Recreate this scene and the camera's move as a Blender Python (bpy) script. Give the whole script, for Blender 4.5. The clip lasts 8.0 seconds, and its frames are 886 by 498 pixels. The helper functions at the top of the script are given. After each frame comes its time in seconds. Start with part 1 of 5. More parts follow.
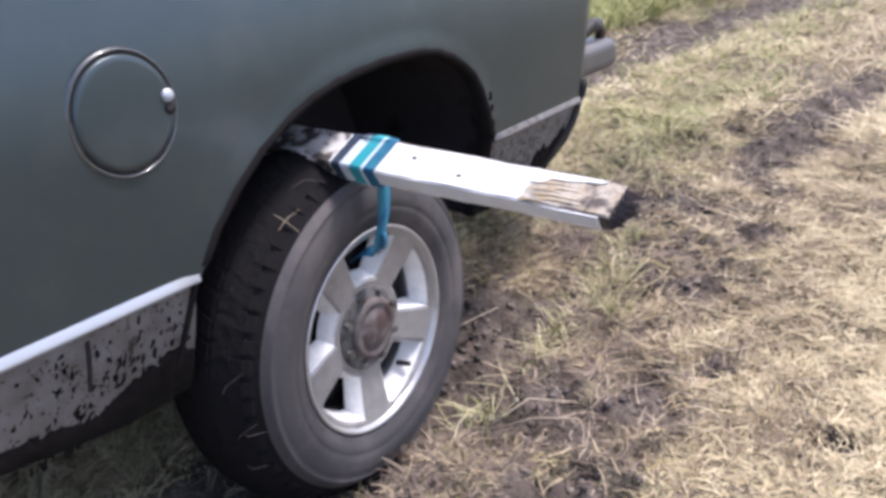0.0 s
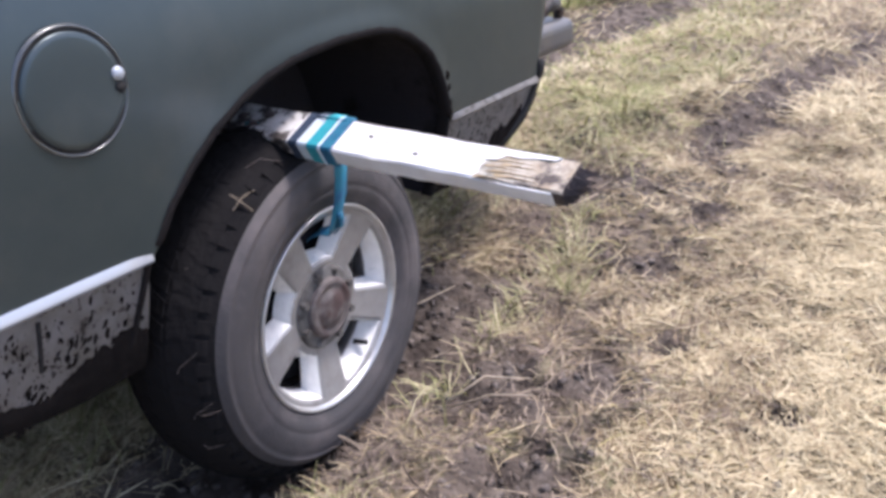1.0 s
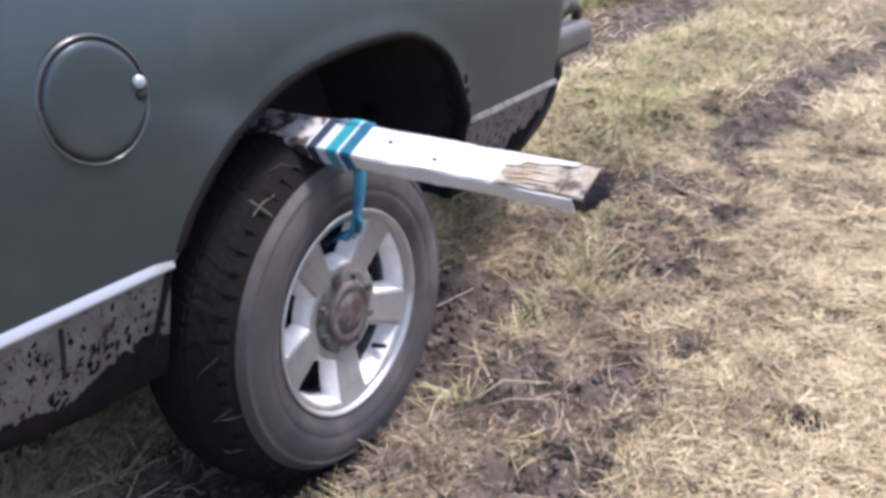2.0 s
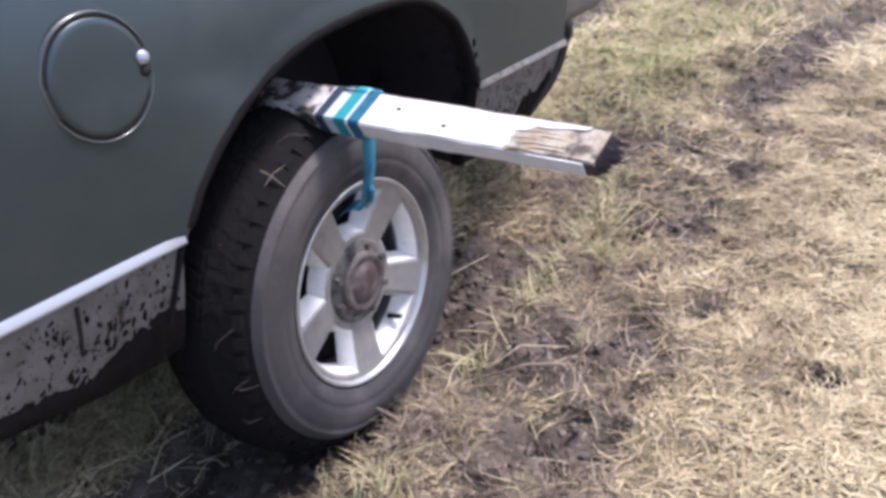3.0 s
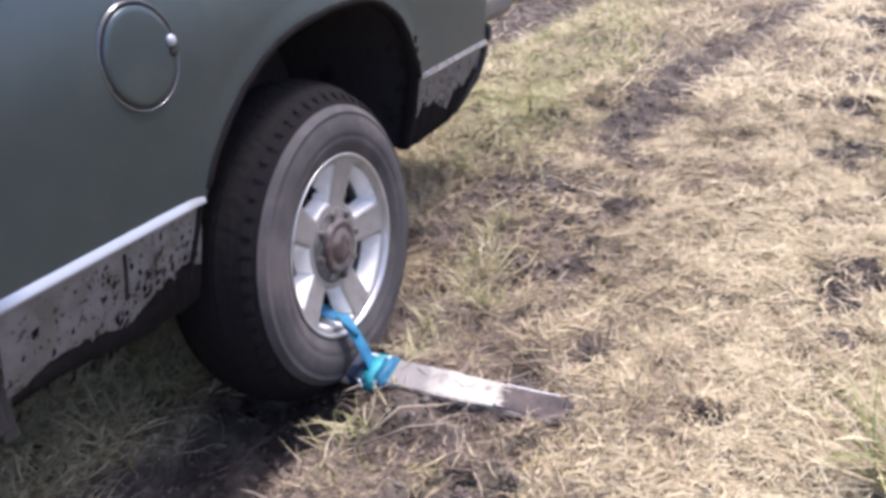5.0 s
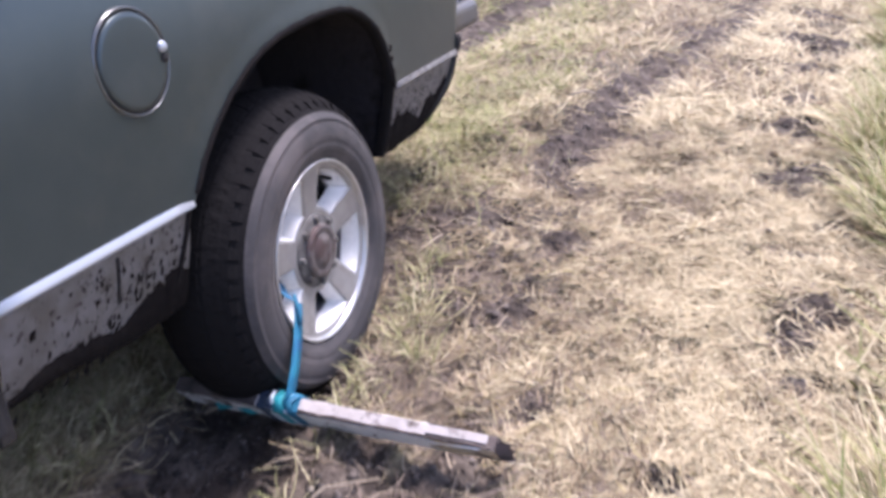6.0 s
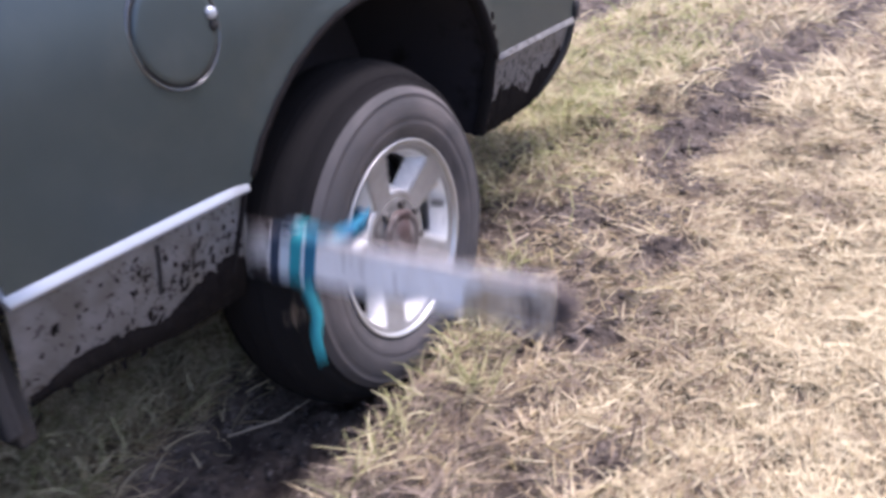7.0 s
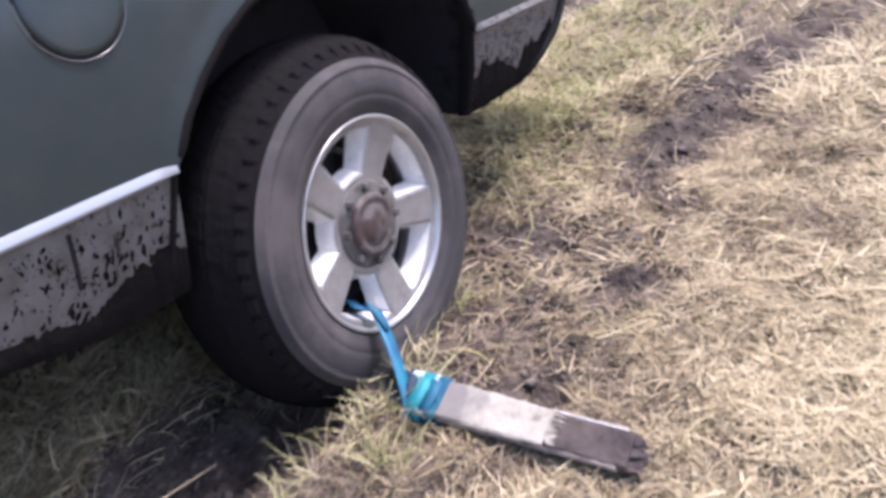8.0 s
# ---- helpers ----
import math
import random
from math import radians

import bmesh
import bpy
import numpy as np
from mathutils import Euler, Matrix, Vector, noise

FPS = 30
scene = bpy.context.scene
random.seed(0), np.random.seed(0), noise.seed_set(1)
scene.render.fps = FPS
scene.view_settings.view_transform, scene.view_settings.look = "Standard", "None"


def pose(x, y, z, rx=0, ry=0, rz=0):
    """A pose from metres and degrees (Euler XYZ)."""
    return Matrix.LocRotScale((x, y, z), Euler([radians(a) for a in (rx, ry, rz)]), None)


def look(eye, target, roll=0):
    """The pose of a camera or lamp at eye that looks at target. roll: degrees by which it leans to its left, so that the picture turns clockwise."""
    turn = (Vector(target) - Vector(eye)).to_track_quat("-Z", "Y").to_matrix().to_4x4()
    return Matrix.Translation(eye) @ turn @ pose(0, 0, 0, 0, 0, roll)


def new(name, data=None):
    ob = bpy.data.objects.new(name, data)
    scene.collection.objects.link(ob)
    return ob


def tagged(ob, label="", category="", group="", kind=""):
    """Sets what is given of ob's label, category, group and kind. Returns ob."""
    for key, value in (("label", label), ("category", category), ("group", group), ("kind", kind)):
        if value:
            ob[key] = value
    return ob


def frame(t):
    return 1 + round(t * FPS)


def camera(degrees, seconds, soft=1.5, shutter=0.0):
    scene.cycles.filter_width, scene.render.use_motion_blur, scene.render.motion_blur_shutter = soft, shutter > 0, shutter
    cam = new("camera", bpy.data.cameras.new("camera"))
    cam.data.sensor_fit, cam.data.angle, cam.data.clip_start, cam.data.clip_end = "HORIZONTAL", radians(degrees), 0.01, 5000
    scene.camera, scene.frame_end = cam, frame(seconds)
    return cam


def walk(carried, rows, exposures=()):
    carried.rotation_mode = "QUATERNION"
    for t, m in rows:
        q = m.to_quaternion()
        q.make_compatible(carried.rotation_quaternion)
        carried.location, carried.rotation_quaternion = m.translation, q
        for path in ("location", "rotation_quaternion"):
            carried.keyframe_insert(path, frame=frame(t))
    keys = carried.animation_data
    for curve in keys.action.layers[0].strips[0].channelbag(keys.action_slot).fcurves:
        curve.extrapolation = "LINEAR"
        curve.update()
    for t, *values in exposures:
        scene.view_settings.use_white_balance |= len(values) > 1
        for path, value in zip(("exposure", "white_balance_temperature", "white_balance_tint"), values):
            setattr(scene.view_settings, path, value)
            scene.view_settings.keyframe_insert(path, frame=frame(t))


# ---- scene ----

# ---------------------------------------------------------------- camera
# poses of the camera in the truck's own space: seconds, metres, degrees
EXPO = 1.14
CAM = [
    (0.0, -1.376, -1.188, 0.902, 68.38, 2.90, -56.63), (0.5, -1.377, -1.189, 0.905, 68.12, 2.50, -57.42),
    (1.0, -1.377, -1.203, 0.911, 66.72, 1.83, -59.05), (1.5, -1.383, -1.196, 0.927, 68.04, 1.23, -58.67),
    (1.7, -1.378, -1.196, 0.926, 67.50, 1.60, -58.20),
    (3.0, -1.361, -1.202, 0.919, 64.46, 4.48, -57.64), (3.5, -1.391, -1.173, 0.940, 65.45, 3.87, -58.79),
    (4.0, -1.495, -1.200, 0.940, 66.75, 5.38, -61.51), (4.2, -1.547, -1.215, 0.949, 67.09, 5.45, -63.25),
    (4.5, -1.633, -1.214, 0.918, 66.33, 5.17, -64.67), (5.8, -1.888, -1.208, 0.888, 65.45, 4.41, -67.62),
    (6.0, -1.838, -1.171, 0.900, 66.52, 4.33, -68.94), (6.5, -1.743, -1.130, 0.897, 66.93, 6.89, -65.94),
    (6.8, -1.654, -1.159, 0.851, 66.00, 7.59, -62.84), (7.0, -1.573, -1.189, 0.838, 65.57, 6.16, -59.30),
    (7.2, -1.486, -1.246, 0.797, 65.99, 7.30, -58.40), (7.5, -1.400, -1.347, 0.746, 65.77, 9.94, -58.08),
    (8.0, -1.381, -1.267, 0.656, 67.31, 11.43, -57.36),
]
# how far the truck has backed up and leaned: seconds, metres, degrees
TRUCK = [
    (0.0, 0, 0, 0, 0, 0, 0), (3.0, 0, 0, 0, 0, 0, 0), (3.4, 0.004, 0, 0, 0, 0, 0), (3.7, 0.05, 0.004, 0, 0, 0, -0.1),
    (4.0, 0.156, 0.012, 0.0, -0.1, 0.0, -0.4), (4.5, 0.348, 0.011, 0.024, -0.5, 0.7, -0.6),
    (6.0, 0.863, 0.011, 0.035, -0.8, 0.3, 0.8), (6.5, 0.941, 0.019, 0.038, -0.8, 0.0, 1.3),
    (7.0, 1.031, 0.019, 0.013, -0.7, 0.3, 1.1), (7.5, 1.147, 0.054, 0.002, 2.3, 0.3, 1.7),
    (8.0, 1.304, 0.005, 0.041, 3.1, 0.0, 1.0),
]
# turn of the driven wheel, degrees
WHEEL = [
    (0.0, 3), (1.7, 3), (3.0, 4), (3.5, 9), (3.7, 17), (3.9, 33), (4.0, 56), (4.1, 97), (4.2, 143), (4.3, 165), (4.5, 176),
    (4.7, 184), (5.8, 243), (6.0, 251), (6.5, 263), (6.8, 273), (6.9, 285), (7.0, 307), (7.1, 343), (7.2, 393),
    (7.3, 458), (7.4, 524), (7.5, 543), (7.8, 557), (8.0, 568),
]
# the post where the strap holds it, in the truck's space: x, y, z, roll, heading, rise
POST = [
    (0.0, -0.051, -0.113, 0.436, -29, -7.0, 0.0), (1.5, -0.045, -0.113, 0.436, -29, -7.0, 0.9),
    (3.0, -0.043, -0.111, 0.438, -28, -6.6, -0.1), (3.5, 0.048, -0.096, 0.443, -12, -5.5, -1.4),
    (3.7, 0.142, -0.091, 0.445, 8, -4.2, -4.5), (3.8, 0.183, -0.092, 0.428, 16, -4.7, -3.8),
    (3.9, 0.220, -0.106, 0.417, 26, -3.0, -4.8), (4.0, 0.312, -0.106, 0.348, 42, -4.7, -7.5),
    (4.1, 0.446, -0.095, 0.102, 77, -4.5, -6.0), (4.2, 0.380, -0.070, -0.310, 118, -4.0, -3.0),
    (4.3, 0.240, -0.120, -0.335, 136, -4.0, -2.5), (4.5, 0.105, -0.150, -0.348, 143, -1.0, -2.0),
    (4.7, 0.035, -0.155, -0.352, 147, -1.0, -2.0), (5.8, -0.281, -0.072, -0.352, 224, -3.6, 1.2),
    (6.0, -0.318, -0.072, -0.304, 234, -5.0, 2.6), (6.5, -0.408, -0.088, -0.177, 254, -7.1, 5.8),
    (6.8, -0.442, -0.099, -0.076, 264, -7.0, 4.9), (6.9, -0.446, -0.108, -0.023, 270, -5.0, 4.9),
    (7.0, -0.427, -0.097, 0.155, 290, -4.2, 0.8), (7.1, -0.256, -0.109, 0.366, 326, -8.0, 1.3),
    (7.2, 0.109, -0.087, 0.452, 374, -6.3, -4.2), (7.3, 0.449, -0.107, 0.117, 435, -7.0, -2.9),
    (7.4, 0.120, -0.140, -0.330, 496, -5.0, -4.0), (7.5, 0.005, -0.185, -0.312, 502, -2.0, -4.0),
    (7.8, -0.080, -0.195, -0.332, 508, -1.0, -4.5), (8.0, -0.160, -0.205, -0.346, 512, -1.0, -4.5),
]
# how far the post has slid through its strap, and where along it the strap's tail leaves
SLIDE = [(0.0, 0.0, 0.0, 0.0), (4.0, 0.0, 0.0, 0.0), (4.3, 0.03, 0.01, 0.0), (4.5, 0.06, 0.035, 0.0), (4.7, 0.06, 0.035, 0.0), (5.8, 0.0, 0.03, -0.06), (6.5, 0.0, 0.03, -0.05), (7.0, 0.0, 0.01, 0.0), (7.3, 0.02, 0.01, 0.0), (7.5, 0.075, 0.03, -0.01), (8.0, 0.10, 0.05, -0.035)]
# way in which the strap's loose end hangs, in the truck's space
LOOSE = [
    (0.0, 0.0, 1.0, 0.0), (3.9, 0.0, 1.0, 0.0), (4.7, 0.0, 1.0, 0.0), (5.8, 0.0, 1.0, -0.1),
    (6.5, 0.0, 1.0, -0.3), (6.65, 0.05, 0.4, -0.8), (6.8, 0.1, -0.1, -1.0), (6.9, 0.05, -0.1, -1.0), (7.0, -0.05, 0.0, -1.0), (7.1, -0.5, 0.0, -0.8),
    (7.2, -0.1, 1.0, 0.2), (7.3, 0.3, 0.3, 0.9), (7.4, 0.0, 1.0, 0.0), (7.6, 0.0, 1.0, 0.0), (8.0, 0.0, 1.0, 0.0),
]


def glide(rows, t):
    """Value of a table at t, smooth through its rows."""
    ts = [r[0] for r in rows]
    v = [np.array(r[1:], float) for r in rows]
    if t <= ts[0]:
        return v[0]
    if t >= ts[-1]:
        return v[-1]
    i = max(k for k in range(len(ts)) if ts[k] <= t)
    i = min(i, len(ts) - 2)
    h = ts[i + 1] - ts[i]
    u = (t - ts[i]) / h

    def slope(k):
        a, b = max(k - 1, 0), min(k + 1, len(ts) - 1)
        if a == k or b == k:
            return (v[b] - v[a]) / (ts[b] - ts[a])
        s0, s1 = (v[k] - v[a]) / (ts[k] - ts[a]), (v[b] - v[k]) / (ts[b] - ts[k])
        m = np.where(s0 * s1 > 0, 2 * s0 * s1 / (s0 + s1 + 1e-12), 0.0)
        return m
    m0, m1 = slope(i), slope(i + 1)
    return ((2 * u**3 - 3 * u**2 + 1) * v[i] + (u**3 - 2 * u**2 + u) * h * m0
            + (-2 * u**3 + 3 * u**2) * v[i + 1] + (u**3 - u**2) * h * m1)


# the truck stands nose-up in its ruts: this turns its first pose so that the field is level at z = 0
UP = Vector((-0.0608, -0.0484, 1.0)).normalized()
LEVEL = UP.rotation_difference(Vector((0, 0, 1))).to_matrix().to_4x4() @ Matrix.Translation((0, 0, 0.3704))


def truck_pose(t):
    dx, dy, dz, rx, ry, rz = glide(TRUCK, t)
    turn = Vector((radians(rx), radians(ry), radians(rz)))
    r = Matrix.Rotation(-turn.length, 4, turn.normalized()) if turn.length > 1e-9 else Matrix()
    return LEVEL @ r @ Matrix.Translation((dx, dy, dz))


def post_pose(t):
    x, y, z, roll, heading, rise = glide(POST, t)
    return pose(x, y, z, 0, 0, heading) @ pose(0, 0, 0, -rise) @ pose(0, 0, 0, 0, roll, 0)


STEPS = [round(0.1 * k, 1) for k in range(81)]
cam = camera(55.7, 8.0, soft=3.6, shutter=0.6)
walk(cam, [(t, truck_pose(t) @ pose(*glide(CAM, t))) for t in STEPS], exposures=[(0.0, EXPO + 0.05, 6230, 18), (4.0, EXPO, 6230, 20), (6.2, EXPO + 0.19, 6100, 24), (6.8, EXPO + 0.18, 6100, 25), (8.0, EXPO + 0.03, 6180, 24)])

# ---------------------------------------------------------------- light
world = bpy.data.worlds.new("overcast_sky")
scene.world = world
world.use_nodes = True
wn = world.node_tree.nodes
sky = wn.new("ShaderNodeTexSky")
sky.sky_type = "NISHITA"
sky.sun_disc = False
sky.sun_elevation, sky.sun_rotation = radians(65), radians(122)
sky.air_density, sky.dust_density = 1.0, 3.0
wn["Background"].inputs["Strength"].default_value = 0.15
world.node_tree.links.new(sky.outputs["Color"], wn["Background"].inputs["Color"])
sun = new("sun", bpy.data.lights.new("sun", "SUN"))
sun.data.energy, sun.data.angle, sun.data.color = 2.25, radians(10), (1.0, 0.95, 0.89)
sun.matrix_world = look((1.6, -1.0, 4.0), (0, 0, 0))


# ---------------------------------------------------------------- materials
def material(name, base, rough=0.6, metal=0.0, grain=None, grain_scale=60, stain=None, stain_scale=6, stain_at=(0.5, 0.65),
             bump=0.0, bump_scale=80, island=None, coat=0.0, coat_rough=0.03, rough_var=0.0, spec=0.5):
    """Node material: base colour, fine grain towards grain, stains of the colour stain, bump, and hues by island."""
    m = bpy.data.materials.new(name)
    m.use_nodes = True
    nt = m.node_tree
    b = nt.nodes["Principled BSDF"]
    b.inputs["Roughness"].default_value, b.inputs["Metallic"].default_value = rough, metal
    b.inputs["Coat Weight"].default_value, b.inputs["Coat Roughness"].default_value = coat, coat_rough
    b.inputs["Specular IOR Level"].default_value = spec
    co = nt.nodes.new("ShaderNodeTexCoord").outputs["Object"]

    def noise_tex(scale, detail=5, rgh=0.6):
        n = nt.nodes.new("ShaderNodeTexNoise")
        n.inputs["Scale"].default_value, n.inputs["Detail"].default_value, n.inputs["Roughness"].default_value = scale, detail, rgh
        nt.links.new(co, n.inputs["Vector"])
        return n.outputs["Fac"]

    def ramp(fac, a, c, ca=(0, 0, 0, 1), cb=(1, 1, 1, 1)):
        r = nt.nodes.new("ShaderNodeValToRGB")
        r.color_ramp.elements[0].position, r.color_ramp.elements[1].position = a, c
        r.color_ramp.elements[0].color, r.color_ramp.elements[1].color = ca, cb
        nt.links.new(fac, r.inputs["Fac"])
        return r.outputs["Color"]

    def mix(fac, a, c, kind="MIX"):
        x = nt.nodes.new("ShaderNodeMix")
        x.data_type, x.blend_type = "RGBA", kind
        for s, val in ((x.inputs[0], fac), (x.inputs[6], a), (x.inputs[7], c)):
            if hasattr(val, "is_linked"):
                nt.links.new(val, s)
            else:
                s.default_value = val
        return x.outputs[2]
    col = (*base, 1)
    if island:
        g = nt.nodes.new("ShaderNodeNewGeometry")
        r = nt.nodes.new("ShaderNodeValToRGB")
        while len(r.color_ramp.elements) < len(island):
            r.color_ramp.elements.new(0.5)
        for e, (p, c) in zip(r.color_ramp.elements, island):
            e.position, e.color = p, (*c, 1)
        nt.links.new(g.outputs["Random Per Island"], r.inputs["Fac"])
        col = r.outputs["Color"]
    if grain:
        col = mix(ramp(noise_tex(grain_scale), 0.35, 0.65), col, (*grain, 1))
    if stain:
        fac = ramp(noise_tex(stain_scale, 8, 0.62), *stain_at)
        col = mix(fac, col, (*stain, 1))
    if hasattr(col, "is_linked"):
        nt.links.new(col, b.inputs["Base Color"])
    else:
        b.inputs["Base Color"].default_value = col
    if rough_var:
        mr = nt.nodes.new("ShaderNodeMapRange")
        mr.inputs["To Min"].default_value, mr.inputs["To Max"].default_value = max(rough - rough_var, 0.03), min(rough + rough_var, 1)
        nt.links.new(noise_tex(stain_scale * 1.7), mr.inputs["Value"])
        nt.links.new(mr.outputs["Result"], b.inputs["Roughness"])
    if bump:
        bn = nt.nodes.new("ShaderNodeBump")
        bn.inputs["Strength"].default_value, bn.inputs["Distance"].default_value = 1.0, bump
        nt.links.new(noise_tex(bump_scale), bn.inputs["Height"])
        nt.links.new(bn.outputs["Normal"], b.inputs["Normal"])
    return m


PAINT = material("dark_green_paint", (0.044, 0.062, 0.071), 0.36, 0.6, grain=(0.051, 0.069, 0.077), grain_scale=9, stain=(0.085, 0.096, 0.098),
                 stain_scale=2.6, stain_at=(0.52, 0.86), coat=0.16, coat_rough=0.16, rough_var=0.1)
LOWER = material("muddy_grey_paint", (0.170, 0.168, 0.176), 0.5, 0.2, grain=(0.102, 0.0978, 0.0935), grain_scale=14, stain=(0.0153, 0.0127, 0.0127),
                 stain_scale=42, stain_at=(0.60, 0.66), rough_var=0.1)
TRIM = material("bright_moulding", (0.37, 0.40, 0.45), 0.32, 0.35, stain=(0.2, 0.19, 0.18), stain_scale=30, stain_at=(0.68, 0.74), rough_var=0.1)
MUD = material("caked_mud", (0.0098, 0.0087, 0.009), 0.98, grain=(0.0135, 0.0118, 0.0115), grain_scale=35, stain=(0.018, 0.0155, 0.0147), stain_scale=18, stain_at=(0.6, 0.72), bump=0.006, bump_scale=40, spec=0.03)
BLACK = material("black_plastic", (0.019, 0.019, 0.021), 0.75, stain=(0.024, 0.0208, 0.0176), stain_scale=9, stain_at=(0.5, 0.7), bump=0.002, spec=0.2)
# the same moulding behind the wheel: its dimmer reflection is in the darker colour
TRIM_DULL = material("dim_muddy_moulding", (0.204, 0.200, 0.200), 0.55, 0.25, grain=(0.136, 0.128, 0.123), grain_scale=30, stain=(0.0425, 0.0365, 0.034), stain_scale=34, stain_at=(0.55, 0.66))
LIP = material("black_mud_crust", (0.013, 0.0122, 0.013), 0.95, grain=(0.016, 0.014, 0.014), grain_scale=40, bump=0.003, bump_scale=60, spec=0.05)
LINER = material("muddy_wheel_liner", (0.030, 0.028, 0.032), 0.95, stain=(0.014, 0.012, 0.0115), stain_scale=8, stain_at=(0.55, 0.7), bump=0.006, bump_scale=25, spec=0.1)
RUBBER = material("dusty_tyre_rubber", (0.037, 0.035, 0.038), 0.75, grain=(0.049, 0.045, 0.047), grain_scale=9, stain=(0.098, 0.085, 0.085),
                  stain_scale=4.5, stain_at=(0.46, 0.72), bump=0.0015, bump_scale=120)
TREAD = material("muddy_tread_rubber", (0.0135, 0.0128, 0.0134), 0.95, stain=(0.021, 0.0182, 0.0172), stain_scale=38, stain_at=(0.64, 0.74), bump=0.003, bump_scale=60, spec=0.05)
ALLOY = material("cast_alloy", (0.492, 0.492, 0.500), 0.32, 0.65, grain=(0.410, 0.406, 0.402), grain_scale=25, stain=(0.213, 0.189, 0.164), stain_scale=16,
                 stain_at=(0.60, 0.78), rough_var=0.1)
# spoke faces and walls are one alloy, lit and shaded by colour
ALLOY_FACE = material("dusty_shaded_alloy", (0.345, 0.34, 0.342), 0.42, 0.5, grain=(0.28, 0.274, 0.27), grain_scale=22, stain=(0.17, 0.15, 0.135), stain_scale=15,
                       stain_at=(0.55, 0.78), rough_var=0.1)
ALLOY_WALL = material("lit_wall_alloy", (0.83, 0.825, 0.815), 0.3, 0.12, grain=(0.72, 0.715, 0.71), grain_scale=40, stain=(0.34, 0.31, 0.28), stain_scale=20,
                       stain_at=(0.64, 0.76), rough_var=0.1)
BOSS = material("mud_dulled_hub", (0.15, 0.145, 0.14), 0.7, 0.3, grain=(0.085, 0.078, 0.074), grain_scale=28, stain=(0.045, 0.038, 0.036), stain_scale=22,
                stain_at=(0.5, 0.62), bump=0.003, bump_scale=45)
HUB = material("rusty_hub_cap", (0.138, 0.121, 0.117), 0.65, 0.25, grain=(0.080, 0.065, 0.063), grain_scale=30, stain=(0.070, 0.045, 0.043), stain_scale=16,
               stain_at=(0.46, 0.58), bump=0.002, bump_scale=50)
STEEL = material("dark_steel", (0.03, 0.028, 0.028), 0.6, 0.5, stain=(0.06, 0.035, 0.025), stain_scale=12, bump=0.002)
CHROME = material("dusty_chrome", (0.12, 0.12, 0.125), 0.5, 0.6, stain=(0.15, 0.138, 0.122), stain_scale=7, stain_at=(0.5, 0.7), rough_var=0.1)
BEZEL = material("worn_green_edge", (0.085, 0.093, 0.098), 0.25, 0.6, coat=0.8, stain=(0.2, 0.2, 0.2), stain_scale=40, stain_at=(0.6, 0.75))
GLASS = material("tinted_glass", (0.01, 0.012, 0.013), 0.06, 0.0, coat=0.5)
POST_WHITE = material("weathered_white_paint", (0.82, 0.82, 0.82), 0.6, grain=(0.72, 0.71, 0.70), grain_scale=24, stain=(0.28, 0.24, 0.21), stain_scale=20,
                      stain_at=(0.62, 0.76), bump=0.0015, bump_scale=90)
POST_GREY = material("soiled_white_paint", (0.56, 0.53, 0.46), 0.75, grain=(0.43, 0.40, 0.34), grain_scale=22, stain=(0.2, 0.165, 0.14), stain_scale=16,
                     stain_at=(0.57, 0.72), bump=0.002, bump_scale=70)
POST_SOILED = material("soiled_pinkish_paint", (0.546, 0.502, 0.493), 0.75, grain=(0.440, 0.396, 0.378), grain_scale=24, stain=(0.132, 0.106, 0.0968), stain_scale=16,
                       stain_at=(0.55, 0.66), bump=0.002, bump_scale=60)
DRIED = material("dried_mud", (0.104, 0.084, 0.0784), 0.9, grain=(0.160, 0.132, 0.120), grain_scale=30, stain=(0.04, 0.032, 0.0304), stain_scale=15, bump=0.004, bump_scale=60)
WEATHERED = material("weathered_bare_wood", (0.50, 0.45, 0.38), 0.8, grain=(0.36, 0.29, 0.21), grain_scale=26, stain=(0.09, 0.072, 0.066), stain_scale=20, stain_at=(0.52, 0.62), bump=0.003, bump_scale=60)
POST_MUDDY = material("muddied_white_paint", (0.62, 0.61, 0.6), 0.75, grain=(0.42, 0.40, 0.38), grain_scale=26, stain=(0.05, 0.042, 0.04), stain_scale=24,
                      stain_at=(0.485, 0.57), bump=0.003, bump_scale=50)


